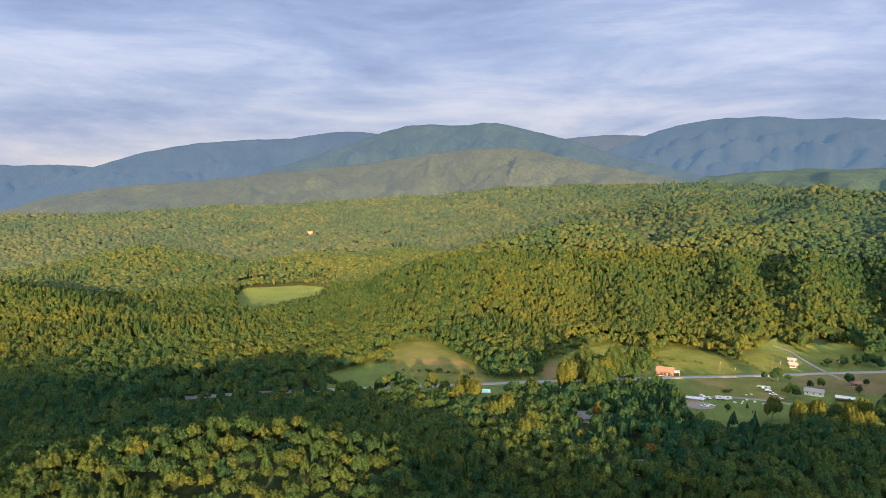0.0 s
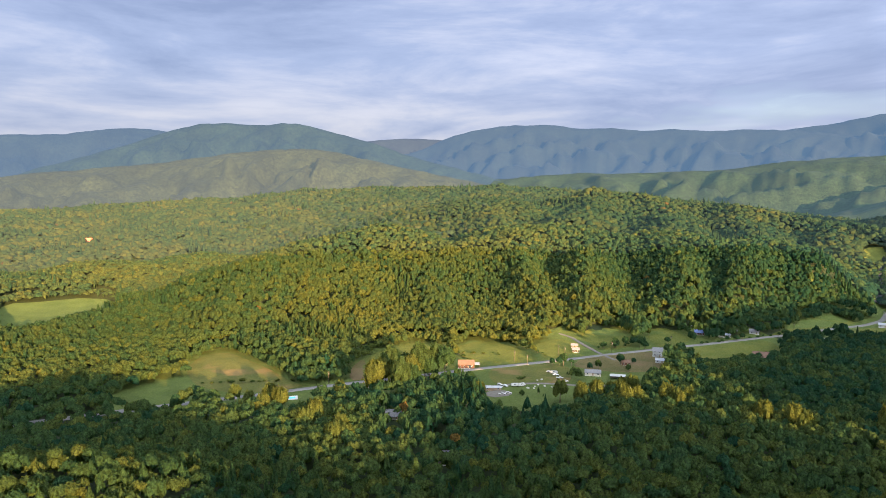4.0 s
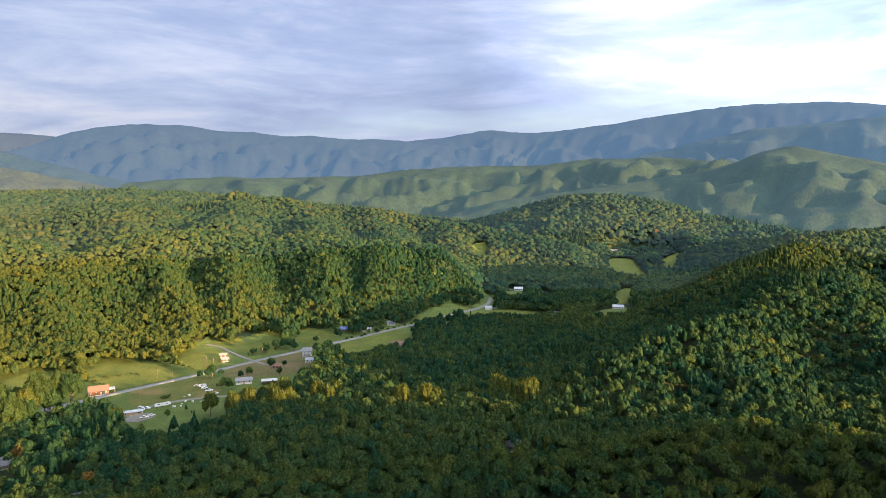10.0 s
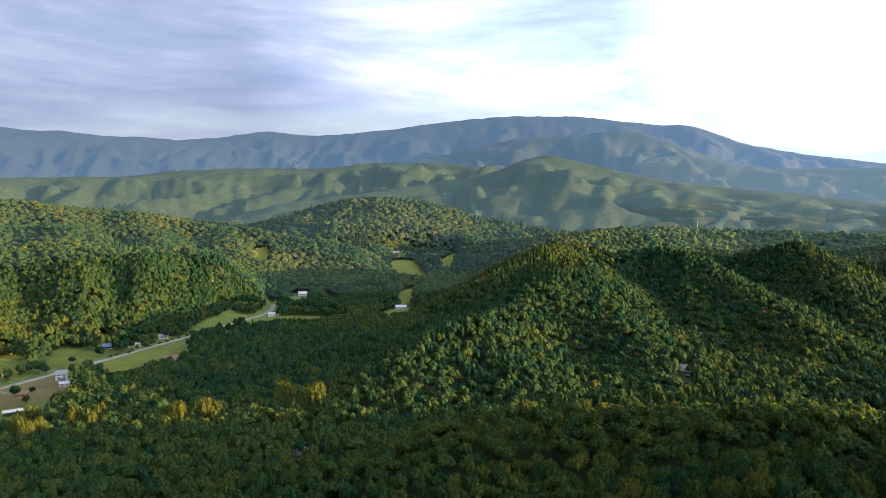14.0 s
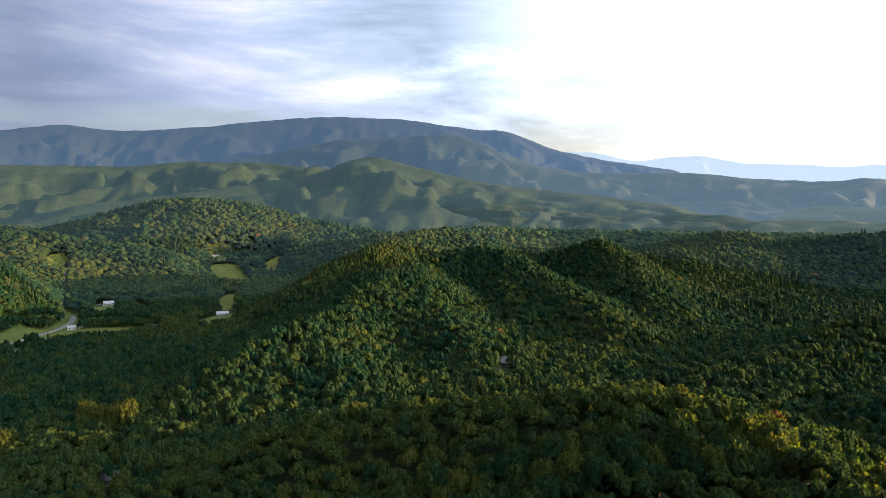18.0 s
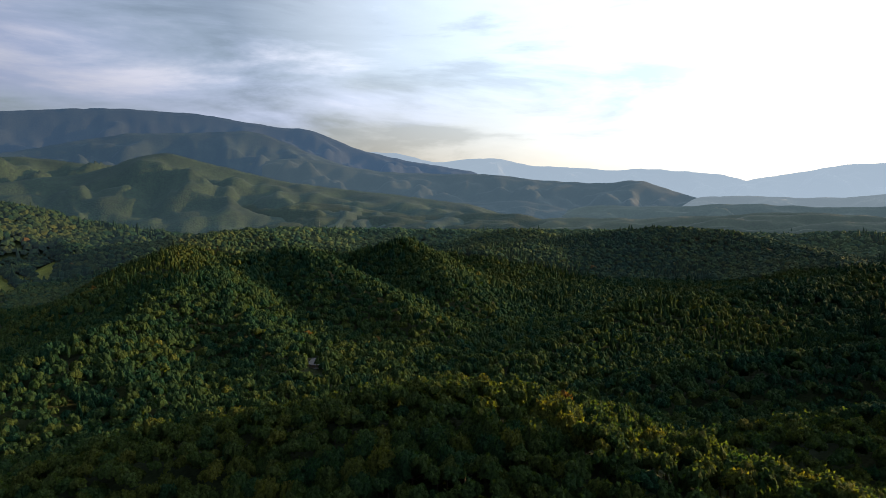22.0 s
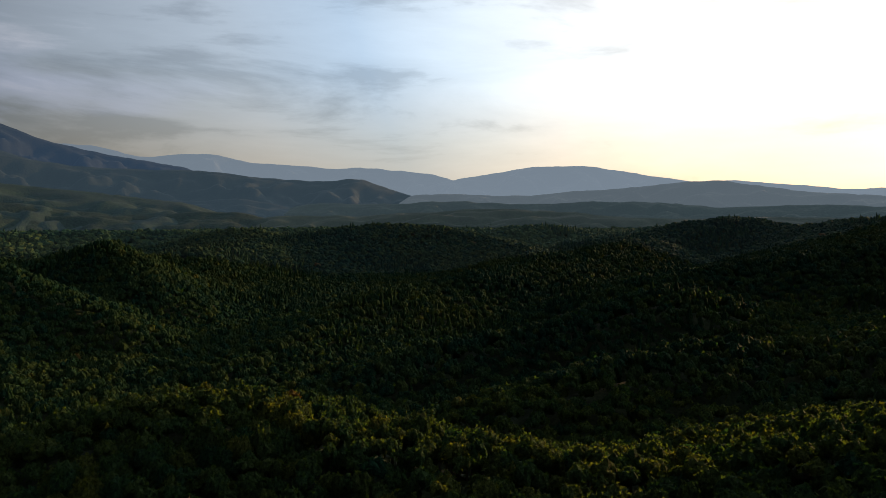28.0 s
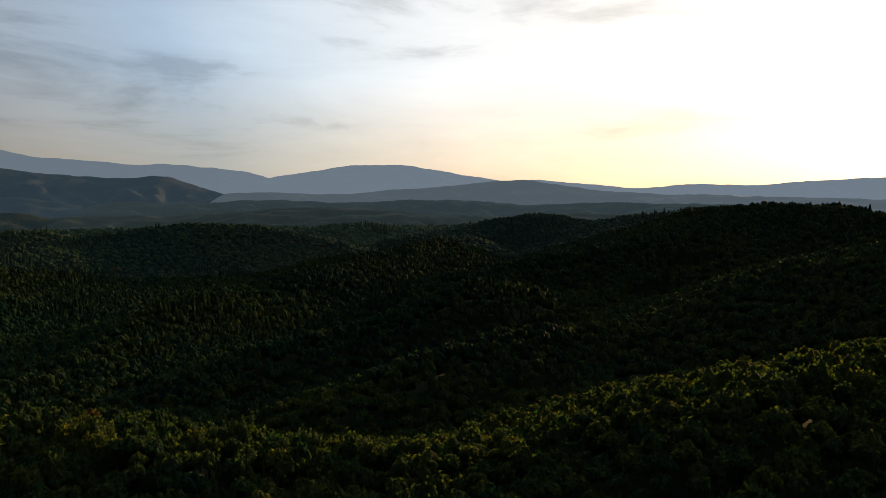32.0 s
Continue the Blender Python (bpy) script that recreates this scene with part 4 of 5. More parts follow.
# houses, sheds and barns: place, size, eaves and roof height, walls and roof
VALLEY_HOMES = (
    ("barn", "red brick barn with a brown roof and metal lean-to", 176, 517, 13, 8, 3.6, 2.6, brick_mat, brown_roof_mat),
    ("shed", "long low metal-roofed shed beside the gravel lot", 173, 448, 12, 4.5, 2.6, 0.5, wood_mat, metal_mat),
    ("house", "white two-storey clapboard farmhouse", 351, 503, 8, 6.5, 5.2, 2.4, white_mat, shingle_mat),
    ("garage", "white garage with a pale metal roof", 339, 482, 7, 6, 2.7, 1.2, white_mat, metal_mat),
    ("shed", "wide shed with a grey roof", 264, 463, 12, 7, 2.8, 1.6, cream_mat, shingle_mat),
    ("outbuilding", "small red brick outbuilding", 307, 484, 6.5, 5, 2.8, 1.5, brick_mat, brown_roof_mat),
    ("shed", "small dark shed by the side road", 297, 556, 6, 4, 2.6, 1.0, old_wood_mat, shingle_mat),
    ("cabin", "small weathered cabin by the side road", 290, 540, 6, 4.5, 2.6, 1.2, old_wood_mat, shingle_mat),
    ("house", "grey-roofed house hidden among trees", 90, 410, 9.5, 7, 3.0, 2.6, cream_mat, shingle_mat),
    ("shed", "dark-roofed shed among trees", 90, 484, 6, 4, 2.4, 1.2, wood_mat, shingle_mat),
    ("house", "grey gabled house deep in the wood", 98, 328, 8.5, 7, 3.6, 3.0, wood_mat, shingle_mat),
    ("cabin", "cabin with a grey roof in the wood", 271, 205, 7.5, 6, 3.0, 2.4, wood_mat, shingle_mat))
FAR_HOMES = (
    ("cabin", "white-roofed cabin between the trees", 288, 357, 8, 5, 2.8, 1.0, white_mat, metal_mat),
    ("barn", "long barn with a pale metal roof", 269, 414, 14, 5, 3.0, 1.2, white_mat, metal_mat),
    ("mobile_home", "long white mobile home at the wood's edge", 463, 596, 11, 5, 3.0, 0.9, white_mat, metal_mat),
    ("house", "small house with a blue roof", 448, 571, 9, 7, 2.9, 2.0, brick_mat, blue_roof_mat),
    ("mobile_home", "cream mobile home beside the road", 464, 553, 11, 5, 2.9, 0.9, cream_mat, metal_mat),
    ("house", "small white house beside the road", 504, 557, 9, 6, 3.0, 1.8, white_mat, shingle_mat),
    ("house", "brown house with dark roof at the field's edge", 430, 466, 13, 8, 3.4, 3.0, brick_mat, brown_roof_mat),
    ("shed", "white shed at the bend of the road", 661, 543, 8, 5, 3.2, 1.6, white_mat, metal_mat),
    ("barn", "low barn with a white roof", 540, 500, 14, 7, 2.8, 1.4, white_mat, metal_mat),
    ("house", "grey-roofed house in the trees", 673, 448, 16, 9, 3.4, 2.6, cream_mat, shingle_mat),
    ("barn", "white barn with a shining metal roof", 773, 419, 14, 8, 3.0, 2.0, white_mat, metal_mat),
    ("house", "white house beside a loop drive", 833, 624, 13, 8, 3.2, 2.2, white_mat, metal_mat))
MEADOW_HOMES = (
    ("barn", "long white barn above the far meadow", 1515, 762, 26, 10, 4.0, 2.4, white_mat, metal_mat),
    ("house", "white farmhouse above the far meadow", 1500, 828, 20, 10, 4.5, 2.6, white_mat, shingle_mat),
    ("house", "dark-roofed house in the hollow", 468, 36, 10, 8, 3.2, 2.6, wood_mat, shingle_mat),
    ("barn", "red-roofed barn far out in the forest", -313, 1569, 18, 10, 6.0, 4.5, brick_mat, plain("red_roofing", (0.5, 0.12, 0.07), 0.6, 0.5, 0.2)))
for _, _, hx, hy, hw, hd, *_ in VALLEY_HOMES + FAR_HOMES + MEADOW_HOMES:
    half = 0.5 * max(hw, hd) + 0.5
    CLEARINGS.append([(hx - half, hy - half), (hx + half, hy - half), (hx + half, hy + half), (hx - half, hy + half)])
CLEARINGS.append([(264, 436), (290, 436), (290, 456), (264, 456)])


def overlooked(x, y):
    """Which trees rise above the woods in front of them, as seen from the open air over the slope."""
    az = np.radians(np.arange(-40, 180, 1.0))
    r = np.arange(60, 1270, 15.0)
    gx, gy = r[:, None] * np.sin(az), r[:, None] * np.cos(az)
    rise = (land_z(gx, gy) + 10 - EYE.z) / r[:, None]
    horizon = np.maximum.accumulate(rise, 0)
    own = np.hypot(x, y)
    i = np.clip(((own - 60 - 25) / 15).astype(int), 0, len(r) - 1)
    j = np.clip(np.round(np.degrees(np.arctan2(x, y)) + 40).astype(int), 0, len(az) - 1)
    return (land_z(x, y) + 18 - EYE.z) / own > horizon[i, j] - 0.004


def plant_woods():
    rng = np.random.default_rng(4)
    a0, a1 = -38.0, 174.0
    near = [crown_arrays(s, 9, 110, 0.15, under=-0.2) for s in range(9)]
    near_c = [crown_arrays(s + 50, 9, 110, 0.13, True, under=-0.2) for s in range(3)]
    mid = [crown_arrays(s + 100, 5, 8, 0.22, under=-0.2) for s in range(12)]
    mid_c = [crown_arrays(s + 150, 5, 12, 0.20, True, under=-0.2) for s in range(4)]
    wide = [crown_arrays(s + 200, 3, 0, 0, under=-0.1) for s in range(12)]
    wide_c = [crown_arrays(s + 250, 3, 0, 0, True, under=-0.1) for s in range(4)]
    far = [crown_arrays(s + 300, 1, 0, 0, under=-0.1) for s in range(16)]
    far_c = [crown_arrays(s + 350, 1, 0, 0, True, under=-0.1) for s in range(3)]

    def wood(label, mat, x, y, kinds, pines, *rest, **more):
        # trees in the dead ground behind crests are built more simply
        open_to_view = overlooked(x, y)
        grow("woods", label, mat, x[open_to_view], y[open_to_view], kinds, pines, *rest, **more)
        if (~open_to_view).sum() > 20:
            grow("woods", label, mat, x[~open_to_view], y[~open_to_view], far, far_c, *rest, **more)

    x, y = stand(rng, 60, 130, 66.0, a1, 9)
    wood("forest on the steep slope below", leaf_mid_mat, x, y, wide, wide_c, 5.6, 14, 16)
    x, y = stand(rng, 130, 310, 66.0, a1, 5.6)
    order = np.argsort(np.abs(np.hypot(x, y) - 205) + np.where(y > 60, 200, 0))
    first, rest = order[:230], order[230:]
    near_spots = list(zip(x[first], y[first]))
    # gold puts the yellow of the sunlit crest into the leaf colour
    wood("dense summer broadleaf forest on the near slopes", leaf_mat, x[rest], y[rest], near, near, 4.0, 14, 1, 0.12, gold=0.14)
    x, y = stand(rng, 60, 205, a0, 66.0, 10)
    wood("forest in the hollow below", leaf_mid_mat, x, y, wide, wide_c, 6.0, 14, 6, 0.12)
    x, y = stand(rng, 205, 310, a0, 66.0, 5.9)
    # gold tints this rise as its sunlit treetops look
    wood("dense broadleaf forest on the low rise", leaf_mat, x, y, near, near_c, 4.0, 14, 7, 0.12, gold=0.10)
    x, y = stand(rng, 310, 660, a0, a1, 6.6)
    wood("mixed green forest on the valley floor and knoll", leaf_mat, x, y, mid, mid_c, 4.6, 15, 2, 0.15)
    x, y = stand(rng, 660, 960, a0, a1, 6.8)
    wood("thick green forest on the valley hills", leaf_mid_mat, x, y, wide, wide_c, 4.9, 15, 3)
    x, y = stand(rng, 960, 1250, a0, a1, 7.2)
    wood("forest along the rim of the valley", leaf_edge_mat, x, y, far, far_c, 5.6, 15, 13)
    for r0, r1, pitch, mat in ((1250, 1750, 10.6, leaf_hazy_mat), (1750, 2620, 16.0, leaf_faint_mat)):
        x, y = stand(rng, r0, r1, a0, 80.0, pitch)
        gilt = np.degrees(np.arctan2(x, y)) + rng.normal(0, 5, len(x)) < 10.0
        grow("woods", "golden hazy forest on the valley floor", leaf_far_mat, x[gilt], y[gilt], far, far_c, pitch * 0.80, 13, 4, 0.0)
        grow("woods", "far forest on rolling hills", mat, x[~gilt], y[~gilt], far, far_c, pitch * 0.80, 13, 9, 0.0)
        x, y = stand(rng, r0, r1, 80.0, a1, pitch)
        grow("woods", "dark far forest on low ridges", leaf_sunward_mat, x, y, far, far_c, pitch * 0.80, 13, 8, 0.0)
    x, y = stand(rng, 60, 1000, 174.0, 322.0, 20)
    grow("woods", "forest on the unseen hill behind", leaf_mid_mat, x, y, far, far_c, 12.5, 15, 5)
    rows = ((1440, 735, 1118, 540), (1450, 705, 1160, 528))
    x = np.concatenate([np.linspace(a, c, 26) for a, b, c, d in rows]) + rng.uniform(-3, 3, 52)
    y = np.concatenate([np.linspace(b, d, 26) for a, b, c, d in rows]) + rng.uniform(-3, 3, 52)
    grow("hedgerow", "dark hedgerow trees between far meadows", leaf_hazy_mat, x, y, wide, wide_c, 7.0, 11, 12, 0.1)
    return near_spots


near_spots = plant_woods()


# ---- things ----
def part(name, bm, mat, parent, label="", smooth=False):
    """Links a bmesh as one mesh under a thing or a part."""
    me = bpy.data.meshes.new(name)
    for f in bm.faces:
        f.smooth = smooth
    bm.to_mesh(me)
    bm.free()
    me.materials.append(mat)
    ob = new(name, me)
    ob.parent = parent
    return tagged(ob, label)


def thing(name, label, category, group=""):
    return tagged(new(name), label, category, group)


def box(w, d, h, at=(0, 0, 0), bevel=0.0):
    """A block that stands on at."""
    bm = bmesh.new()
    bmesh.ops.create_cube(bm, size=1)
    bmesh.ops.scale(bm, vec=(w, d, h), verts=bm.verts)
    if bevel:
        bmesh.ops.bevel(bm, geom=bm.edges[:], offset=bevel, segments=2, affect="EDGES")
    bmesh.ops.translate(bm, vec=(at[0], at[1], at[2] + h / 2), verts=bm.verts)
    return bm


def rod(r0, r1, a, b, sides=7):
    """A tapered round bar from a to b."""
    a, b = Vector(a), Vector(b)
    bm = bmesh.new()
    bmesh.ops.create_cone(bm, cap_ends=True, segments=sides, radius1=r0, radius2=r1, depth=(b - a).length)
    m = Matrix.Translation((a + b) / 2) @ (b - a).to_track_quat("Z", "Y").to_matrix().to_4x4()
    bmesh.ops.transform(bm, matrix=m, verts=bm.verts)
    return bm


def prism(profile, x0, x1):
    """A profile of (y, z) drawn out along x."""
    bm = bmesh.new()
    a = [bm.verts.new((x0, y, z)) for y, z in profile]
    b = [bm.verts.new((x1, y, z)) for y, z in profile]
    bm.faces.new(a)
    bm.faces.new(b[::-1])
    n = len(profile)
    for i in range(n):
        bm.faces.new((a[i], b[i], b[(i + 1) % n], a[(i + 1) % n]))
    bmesh.ops.recalc_face_normals(bm, faces=bm.faces)
    return bm


def ground_at(x, y):
    return float(land_z(np.array([x]), np.array([y]))[0])


def home(name, label, x, y, w, d, h, rise, wall, roof):
    """A gabled building that turns its long side to the valley, with doors, windows and eaves."""
    root = thing(name, label, "barn" if name == "barn" else "house" if name in ("house", "cabin", "mobile_home") else name)
    part("foundation", box(w + 0.3, d + 0.3, 0.9, (0, 0, -0.5)), concrete_mat, root)
    part("wall", prism([(-d / 2, 0.4), (-d / 2, h), (0, h + rise), (d / 2, h), (d / 2, 0.4)], -w / 2, w / 2), wall, root)
    slope = rise / (d / 2)
    for s in (-1, 1):
        over = d / 2 + 0.6
        part("roof", prism([(0, h + rise + 0.06), (s * over, h + rise - slope * over + 0.06), (s * over, h + rise - slope * over + 0.28), (0, h + rise + 0.28)], -w / 2 - 0.5, w / 2 + 0.5), roof, root)
    part("ridge_cap", rod(0.14, 0.14, (-w / 2 - 0.5, 0, h + rise + 0.28), (w / 2 + 0.5, 0, h + rise + 0.28)), roof, root)
    storeys = 2 if h > 5 else 1
    for level in range(storeys):
        n = max(2, int(w / 3.2))
        for i in range(n):
            px = -w / 2 + (i + 0.5) * w / n
            if level == 0 and i == n // 2:
                part("door", box(1.1, 0.12, 2.1, (px, -d / 2 - 0.05, 0.5)), wood_mat, root)
                continue
            win = part("window", box(1.2, 0.10, 1.3, (px, -d / 2 - 0.03, 1.3 + level * 2.7)), white_mat, root)
            part("pane", box(0.95, 0.06, 1.05, (px, -d / 2 - 0.07, 1.42 + level * 2.7)), glass_mat, win)
    if name == "house":
        part("chimney", box(0.8, 0.8, 2.0, (w * 0.28, d * 0.12, h + rise - 0.9)), brick_mat, root)
        part("porch_roof", prism([(-d / 2, 2.9), (-d / 2 - 2.0, 2.5), (-d / 2 - 2.0, 2.62), (-d / 2, 3.05)], -w * 0.35, w * 0.35), roof, root)
        for px in (-0.33, 0.0, 0.33):
            part("porch_post", box(0.14, 0.14, 2.1, (px * w, -d / 2 - 1.85, 0.4)), white_mat, root)
    if label.endswith("lean-to"):
        part("lean_to_roof", prism([(-d / 2 + 0.1, 3.4), (d / 2 - 0.1, 3.4), (d / 2 - 0.1, 3.55), (-d / 2 + 0.1, 3.55)], w / 2, w / 2 + 4.5), metal_mat, root)
        for py in (-0.42, 0.42):
            part("lean_to_post", box(0.18, 0.18, 3.4, (w / 2 + 4.2, py * d, 0)), wood_mat, root)
        # a dark panel on the solid wall paints the shade inside a doorway
        part("dark_bay_panel", box(3.2, 0.1, 2.7, (w * 0.2, -d / 2 - 0.03, 0.4)), glass_mat, root, "dark panel standing for a shaded open doorway")
    root.matrix_world = pose(x, y, ground_at(x, y) + 0.2, 0, 0, -math.degrees(math.atan2(x, y)))
    return root


for row in VALLEY_HOMES + FAR_HOMES + MEADOW_HOMES:
    home(*row)


def carport(x, y):
    root = thing("carport", "open carport with a pale ribbed metal roof", "carport")
    for i, px in enumerate((-5.5, 0, 5.5)):
        for py in (-3.2, 3.2):
            part("post", box(0.16, 0.16, 2.9, (px, py, 0)), steel_mat, root)
    for i in range(12):
        part("roof_panel", box(1.0, 7.4, 0.08 + 0.03 * (i % 2), (-5.5 + i, 0, 2.9)), white_mat, root)
    part("beam", box(11.6, 0.18, 0.22, (0, -3.2, 2.72)), steel_mat, root)
    part("back_wall", box(11.4, 0.12, 2.6, (0, 3.2, 0)), wood_mat, root)
    root.matrix_world = pose(x, y, ground_at(x, y) + 0.4, 0, 0, -32)


carport(276, 446)


def car_parts(root, paint, length, height, kind):
    w = 1.8
    if kind == "pickup":
        prof = [(-length / 2, 0.45), (-length / 2, 0.95), (-length * 0.22, 1.05), (-length * 0.12, height), (length * 0.12, height), (length * 0.14, 1.0), (length / 2, 1.0), (length / 2, 0.45)]
    elif kind == "camper":
        prof = [(-length / 2, 0.5), (-length / 2 - 0.1, 1.4), (-length / 2 + 0.5, height), (length / 2, height), (length / 2, 0.5)]
    else:
        prof = [(-length / 2, 0.4), (-length / 2, 0.85), (-length * 0.22, 0.95), (-length * 0.1, height), (length * 0.25, height), (length * 0.42, 0.95), (length / 2, 0.9), (length / 2, 0.4)]
    bm = prism([(y, z) for y, z in prof], -w / 2, w / 2)
    bmesh.ops.bevel(bm, geom=bm.edges[:], offset=0.08, segments=1, affect="EDGES")
    part("body", bm, paint, root)
    for s in (-1, 1):
        part("side_window", box(0.04, length * 0.28, height * 0.24, (s * (w / 2 + 0.005), length * 0.05, height * 0.64)), glass_mat, root)
        for py in (-0.32, 0.32):
            part("wheel", rod(0.36, 0.36, (s * (w / 2 - 0.16), py * length, 0.36), (s * (w / 2 + 0.03), py * length, 0.36), 10), tyre_mat, root)
    part("windscreen", box(w * 0.86, 0.05, height * 0.25, (0, -length * (0.5 if kind == "camper" else 0.185), height * 0.62)), glass_mat, root)
    for s in (-1, 1):
        part("headlight", box(0.28, 0.05, 0.16, (s * 0.62, -length / 2 - 0.02, 0.66)), white_mat, root)


silver_mat = plain("silver_paint", (0.45, 0.46, 0.48), 0.3, 0.5, 0.08, 0.4)
dark_car_mat = plain("dark_paint", (0.04, 0.045, 0.06), 0.3, 0.5, 0.1)
VEHICLES = ((175, 434, "pickup", white_mat, 70), (180, 435, "car", white_mat, 75), (181, 453, "camper", white_mat, 10), (185, 453, "car", silver_mat, 20),
            (192, 451, "camper", white_mat, 80), (197, 450, "camper", white_mat, 95), (234, 480, "car", white_mat, 50), (236, 475, "camper", white_mat, 65),
            (235, 470, "car", silver_mat, 70), (234, 461, "pickup", silver_mat, 60), (233, 450, "pickup", white_mat, 100), (286, 441, "car", dark_car_mat, 30),
            (282, 438, "car", silver_mat, 20), (666, 537, "pickup", white_mat, 40))
KINDS = {"pickup": (5.4, 1.8, "pickup truck"), "camper": (5.6, 2.5, "camper van"), "car": (4.7, 1.5, "parked car")}
HUES = {white_mat.name: "white", silver_mat.name: "silver-grey", dark_car_mat.name: "dark blue"}
for x, y, kind, paint, turn in VEHICLES:
    length, height, words = KINDS[kind]
    root = thing({"pickup": "pickup_truck", "camper": "camper_van", "car": "car"}[kind], f"{HUES[paint.name]} {words} standing on the grass by the drive", "vehicle", "vehicles in the yards")
    car_parts(root, paint, length, height, kind)
    root.matrix_world = pose(x, y, ground_at(x, y) + 0.6, 0, 0, turn)


def crate(x, y, turn, size):
    root = thing("crate", "pale storage crate lying in the grass", "crate", "yard clutter")
    part("body", box(size, size * 0.7, size * 0.55, bevel=0.03), white_mat, root)
    part("lid", box(size * 1.05, size * 0.74, 0.1, (0, 0, size * 0.55)), cream_mat, root)
    root.matrix_world = pose(x, y, ground_at(x, y) + 0.32, 0, 0, turn)


for i, (x, y) in enumerate(((206, 446), (210, 449), (213, 444), (217, 440), (219, 439), (222, 437), (224, 436), (203, 441), (199, 443), (215, 461), (219, 462))):
    crate(x, y, i * 37, 1.2 + 0.35 * (i % 3))


def utility_pole(x, y, turn, tall=10.0):
    root = thing("utility_pole", "brown wooden utility pole with a crossarm", "utility pole", "poles along the road")
    part("pole", rod(0.20, 0.14, (0, 0, -0.3), (0, 0, tall)), pole_mat, root)
    part("crossarm", box(2.4, 0.14, 0.16, (0, -0.15, tall - 0.7)), pole_mat, root)
    for px in (-1.05, -0.4, 0.4, 1.05):
        part("insulator", rod(0.07, 0.05, (px, -0.15, tall - 0.54), (px, -0.15, tall - 0.3)), glass_mat, root)
    part("transformer", rod(0.28, 0.28, (0.4, 0, tall - 2.4), (0.4, 0, tall - 1.4), 10), steel_mat, root)
    root.matrix_world = pose(x, y, ground_at(x, y), 0, 0, turn)


for x, y in ((222, 523), (226, 505), (270, 523), (268, 531), (320, 528), (388, 535), (470, 543), (548, 550), (130, 511), (60, 503)):
    utility_pole(x, y, 10)


def swimming_pool(x, y):
    root = thing("swimming_pool", "small turquoise swimming pool with a pale deck", "swimming pool")
    water = plain("pool_water", (0.12, 0.5, 0.58), 0.1, 0.6, 0.1)
    for px, py, w, d in ((0, -3.2, 13, 1.6), (0, 3.2, 13, 1.6), (-5.7, 0, 1.6, 4.8), (5.7, 0, 1.6, 4.8)):
        part("deck", box(w, d, 0.35, (px, py, 0)), concrete_mat, root)
    part("water", box(9.8, 4.8, 0.2), water, root)
    part("ladder", rod(0.04, 0.04, (4.4, 2.0, 0.1), (4.4, 2.0, 1.3)), steel_mat, root)
    root.matrix_world = pose(x, y, ground_at(x, y) + 0.5, 0, 0, -3)


swimming_pool(28, 474)


def radio_mast(az, r):
    p = bearing(az, r)
    root = thing("radio_mast", "slim pale lattice radio mast above the trees", "radio mast")
    for a in range(3):
        c, s = math.cos(a * 2.094), math.sin(a * 2.094)
        part("leg", rod(0.12, 0.07, (1.4 * c, 1.4 * s, -2), (0.4 * c, 0.4 * s, 27)), white_mat, root)
    for k in range(8):
        z = 2 + 3.2 * k
        part("brace", box(2.2 - 0.16 * k, 0.1, 0.1, (0, 0, z)), white_mat, root)
    part("antenna", rod(0.16, 0.1, (0, 0, 26), (0, 0, 31)), white_mat, root)
    root.matrix_world = pose(p.x, p.y, ground_at(p.x, p.y))


radio_mast(86.1, 1390)


# ---- single trees ----
def tree_proto(seed, tint, conifer=False, leaves=620):
    """One tree 15 m high: trunk, limbs and a crown of leaf sprays."""
    rng = random.Random(seed)
    root = thing("tree", "", "tree")
    part("trunk", rod(0.32, 0.12, (0, 0, -0.6), (0, 0, 10.5), 8), bark_mat, root, smooth=True)
    for i in range(5):
        a, z = i * 1.3 + rng.uniform(-0.3, 0.3), 5.0 + i * 0.9
        part("limb", rod(0.13, 0.05, (0, 0, z), (2.6 * math.cos(a), 2.6 * math.sin(a), z + 2.4), 5), bark_mat, root)
    v, f, smooth = crown_arrays(seed + 900, 18, leaves, 0.09, conifer)
    v = v * np.array((4.5, 4.5, 6.5)) + np.array((0, 0, 2.3))
    if conifer:
        v[:, 2] = v[:, 2] * 0.85
    shade = np.clip(tint + 0.12 * (vnoise(v[:, 0] * 0.6 + 9, v[:, 1] * 0.6 + v[:, 2] * 0.5 + 9, seed) - 0.5), 0, 1)
    crown = new("crown", mesh_from("crown", v, f, [leaf_mat], smooth, tint=shade))
    crown.parent = root
    return root


PROTOS = {
    "green": [tree_proto(1, 0.30), tree_proto(2, 0.45), tree_proto(3, 0.38)],
    "dark": [tree_proto(4, 0.08), tree_proto(5, 0.15)],
    "yellow": [tree_proto(6, 0.68), tree_proto(7, 0.80)],
    "cone": [tree_proto(8, 0.25, True), tree_proto(9, 0.05, True)],
    "rust": [tree_proto(10, 1.0)],
}
WORDS = {
    "green": "tall green broadleaf tree with a full rounded crown", "dark": "dark green tree with a dense round crown",
    "yellow": "yellow-green tree, leaves tinted golden as if sunlit", "cone": "slender pointed green tree", "rust": "rust-red leaved tree among green ones",
}
used = set()


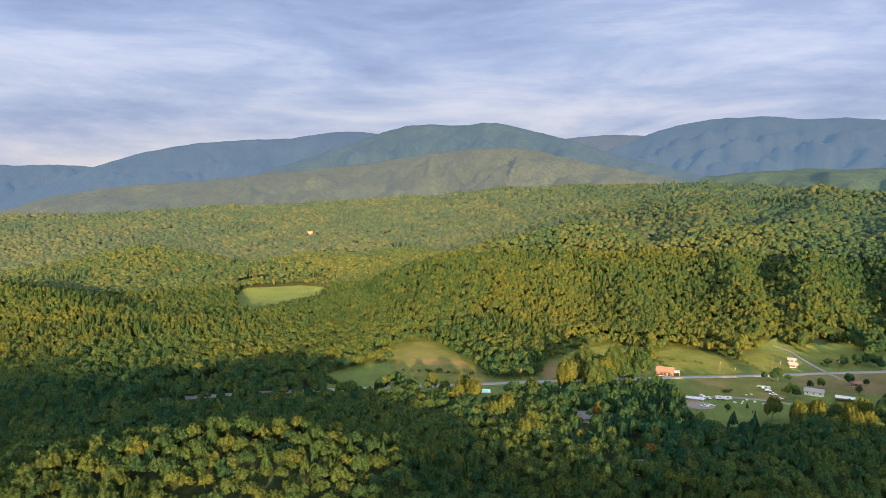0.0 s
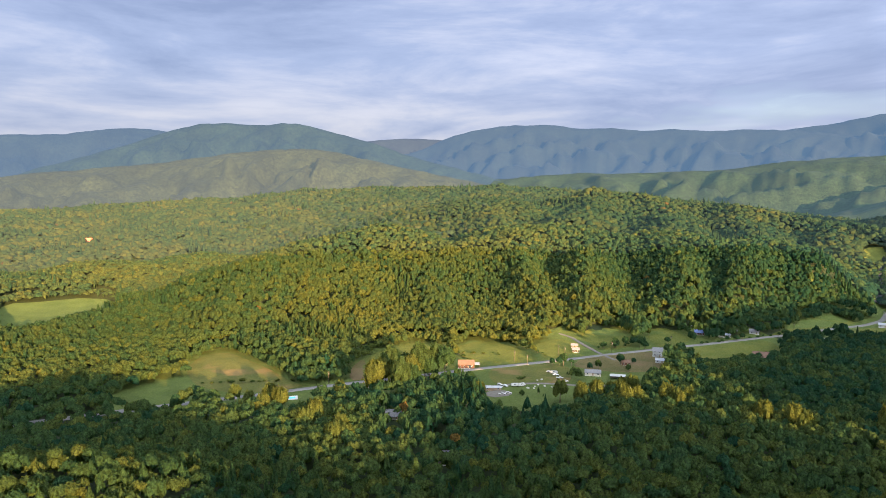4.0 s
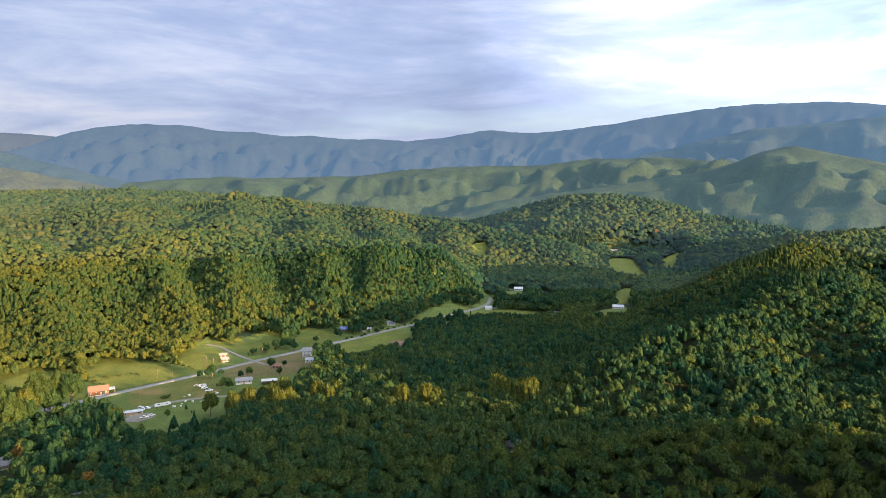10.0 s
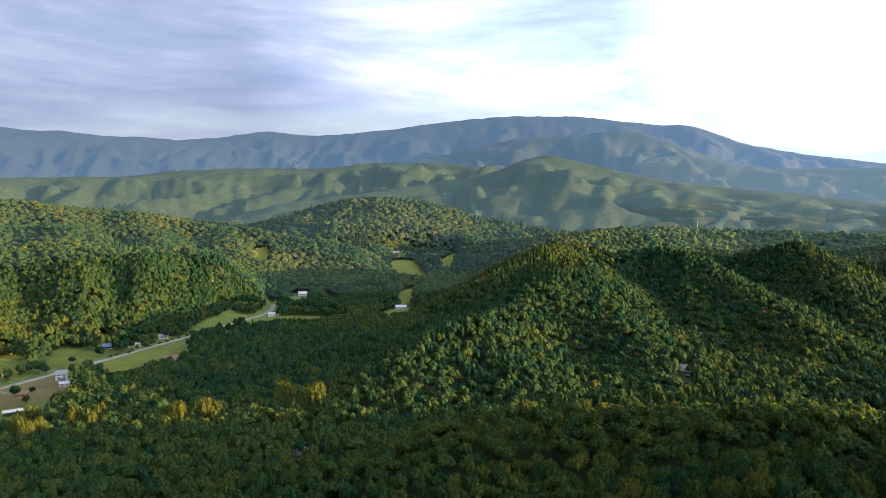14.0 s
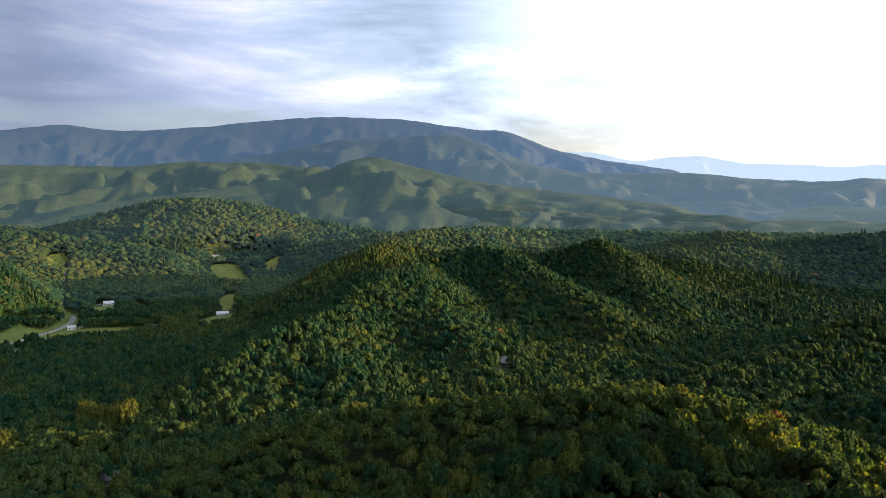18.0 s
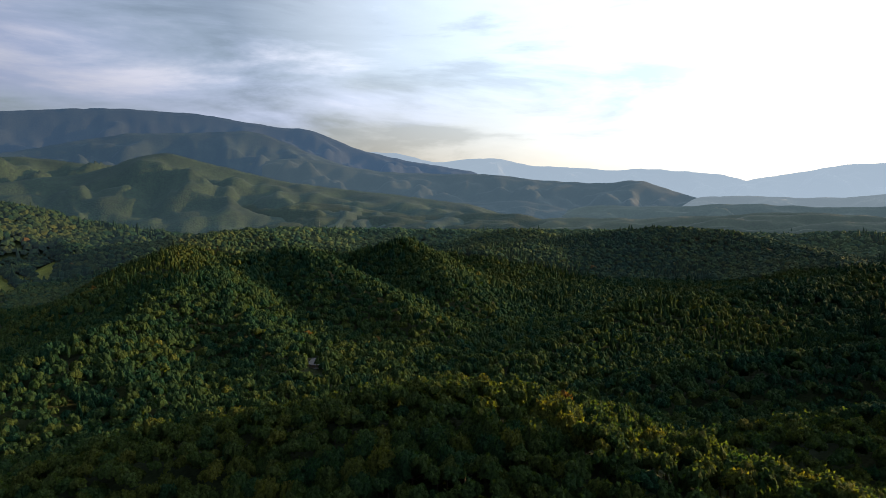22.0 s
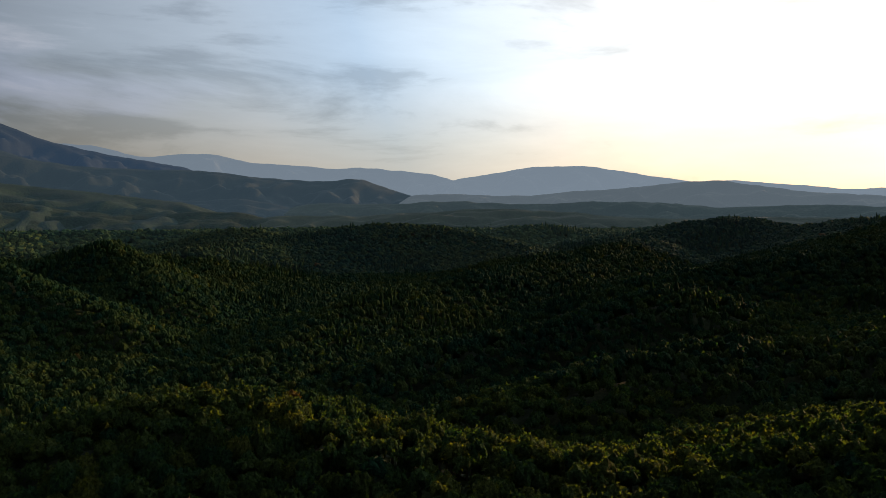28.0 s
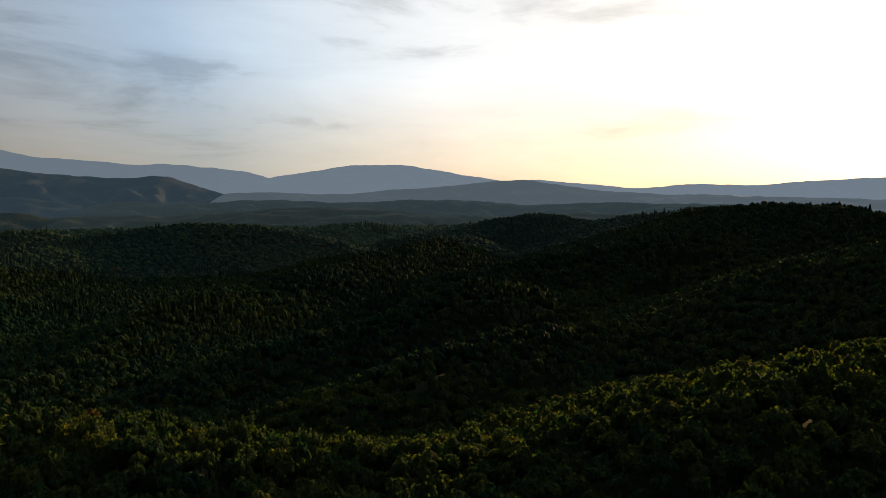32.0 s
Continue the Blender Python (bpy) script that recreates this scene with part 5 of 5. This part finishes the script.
def plant(kind, x, y, tall, wide, group, seed):
    rng = random.Random(seed)
    src = PROTOS[kind][rng.randrange(len(PROTOS[kind]))]
    s = tall / 15
    m = pose(x, y, ground_at(x, y), 0, 0, rng.uniform(0, 360)) @ Matrix.Diagonal((s * wide, s * wide, s, 1))
    if src.name in used:
        ob = copy_thing(src, m)
    else:
        ob = src
        ob.matrix_basis = m
        used.add(src.name)
    return tagged(ob, WORDS[kind], "tree", group)


pick = random.Random(8)
for i, (x, y) in enumerate(near_spots):
    # the larger share of yellow trees paints sunlight onto the near crest
    kind = pick.choices(("green", "dark", "yellow", "cone"), (6, 2.2, 2.6, 0))[0]
    plant(kind, x, y, pick.uniform(13, 17), pick.uniform(0.95, 1.25), "trees on the near slope", i)
red_at = sight(129.4, 187, -21.6)
plant("rust", red_at.x, red_at.y, 11, 0.9, "trees on the near slope", 999)

TALL_TREES = ((97, 478), (104, 486), (110, 487), (117, 490), (116, 468), (125, 478), (132, 474), (140, 487), (86, 452), (114, 452), (104, 448), (146, 480), (134, 494))
for i, (x, y) in enumerate(TALL_TREES):
    plant("green" if i % 4 else "yellow", x, y, 25 + 3 * (i % 3), 0.95, "tall trees by the road", 40 + i)
# yellow leaf tint stands in for sunlit crowns, here and in the clumps below
GOLD_TREES = ((141, 414), (152, 420), (205, 403), (240, 396), (250, 398), (258, 398), (270, 392), (282, 394), (15, 455), (1, 458), (-8, 470), (62, 452), (290, 400), (240, 388), (228, 394), (300, 410), (60, 440))
for i, (x, y) in enumerate(GOLD_TREES):
    plant("yellow", x, y, 15 + 2 * (i % 3), 1.0, "golden trees at the meadow's edge", 80 + i)
GOLD_CLUMPS = ((54.4, 398, 4), (52.5, 412, 4), (50.5, 420, 4), (45.0, 402, 4), (43.5, 412, 3), (2.0, 430, 4), (5.0, 395, 5), (7.5, 365, 4), (33.0, 432, 5), (36.5, 436, 5), (29.0, 440, 4))
for i, (a, r, n) in enumerate(GOLD_CLUMPS):
    for j in range(n):
        p = bearing(a + pick.uniform(-1.1, 1.1), r + pick.uniform(-9, 9))
        plant("yellow", p.x, p.y, pick.uniform(19, 24), 0.8, "golden trees in the valley wood", 300 + 10 * i + j)
YARD_TREES = ((186, 424), (246, 499), (251, 496), (256, 498), (262, 495), (268, 475), (277, 477), (302, 484), (314, 483), (295, 461), (354, 527), (356, 538), (395, 582), (388, 541), (351, 482), (358, 478), (375, 488), (366, 470), (335, 546), (345, 545), (362, 560), (372, 572))
for i, (x, y) in enumerate(YARD_TREES):
    plant("dark" if i % 3 else "green", x, y, 7 + 1.6 * (i % 4), 1.15, "trees in the yards", 120 + i)
for i, (x, y) in enumerate(((200, 427), (200, 419), (244, 468), (305, 441), (60, 505), (72, 520))):
    plant("cone", x, y, 6 + 2 * (i % 3), 0.9, "pointed trees in the yards", 160 + i)


# ---- shrubs ----
def shrub_proto(seed, tint):
    root = thing("shrub", "", "shrub")
    for i in range(3):
        part("stem", rod(0.07, 0.03, (0, 0, -0.2), (0.4 * math.cos(i * 2.1), 0.4 * math.sin(i * 2.1), 1.0), 5), bark_mat, root)
    v, f, smooth = crown_arrays(seed + 700, 6, 90, 0.2)
    crown = new("foliage", mesh_from("foliage", v * np.array((1.5, 1.5, 1.1)) + np.array((0, 0, 0.3)), f, [leaf_mat], smooth, tint=np.full(len(v), tint)))
    crown.parent = root
    return root


SHRUBS = [shrub_proto(1, 0.2), shrub_proto(2, 0.45), shrub_proto(3, 0.75)]
spots = [(420 + 9 * i, 530.5 + 1.1 * i, 0) for i in range(13)]
spots += [(-30 + 5.5 * i, 529 - 0.9 * i, 1 + i % 2) for i in range(13)]
spots += [(188 + 4 * i, 566 - 2.0 * i, 1 + i % 2) for i in range(9)]
spots += [(181 + 0.6 * i, 596 - 8.5 * i, 1) for i in range(9)]
spots += [(247 + 1.1 * i, 590 - 7.0 * i, i % 3) for i in range(9)]
spots += [(317 + 6 * i, 541 + 1.2 * i, 0) for i in range(6)]
spots += [(207, 471, 1), (210, 470, 2), (204, 470, 1)]
for i, (x, y, k) in enumerate(spots):
    j = pick.uniform(0.7, 1.3) * (1.8 if pick.random() < 0.3 else 1.0)
    m = pose(x + pick.uniform(-3, 3), y + pick.uniform(-2.5, 2.5), ground_at(x, y) + 0.2, 0, 0, pick.uniform(0, 360)) @ Matrix.Diagonal((j, j * pick.uniform(0.8, 1.3), j * pick.uniform(0.8, 1.2), 1))
    src = SHRUBS[k]
    if src.name in used:
        ob = copy_thing(src, m)
    else:
        ob = src
        ob.matrix_basis = m
        used.add(src.name)
    tagged(ob, ("low dark green shrub in a hedge line", "bushy green shrub in the meadow", "yellowish shrub in the meadow")[k], "shrub", "shrubs along field edges")
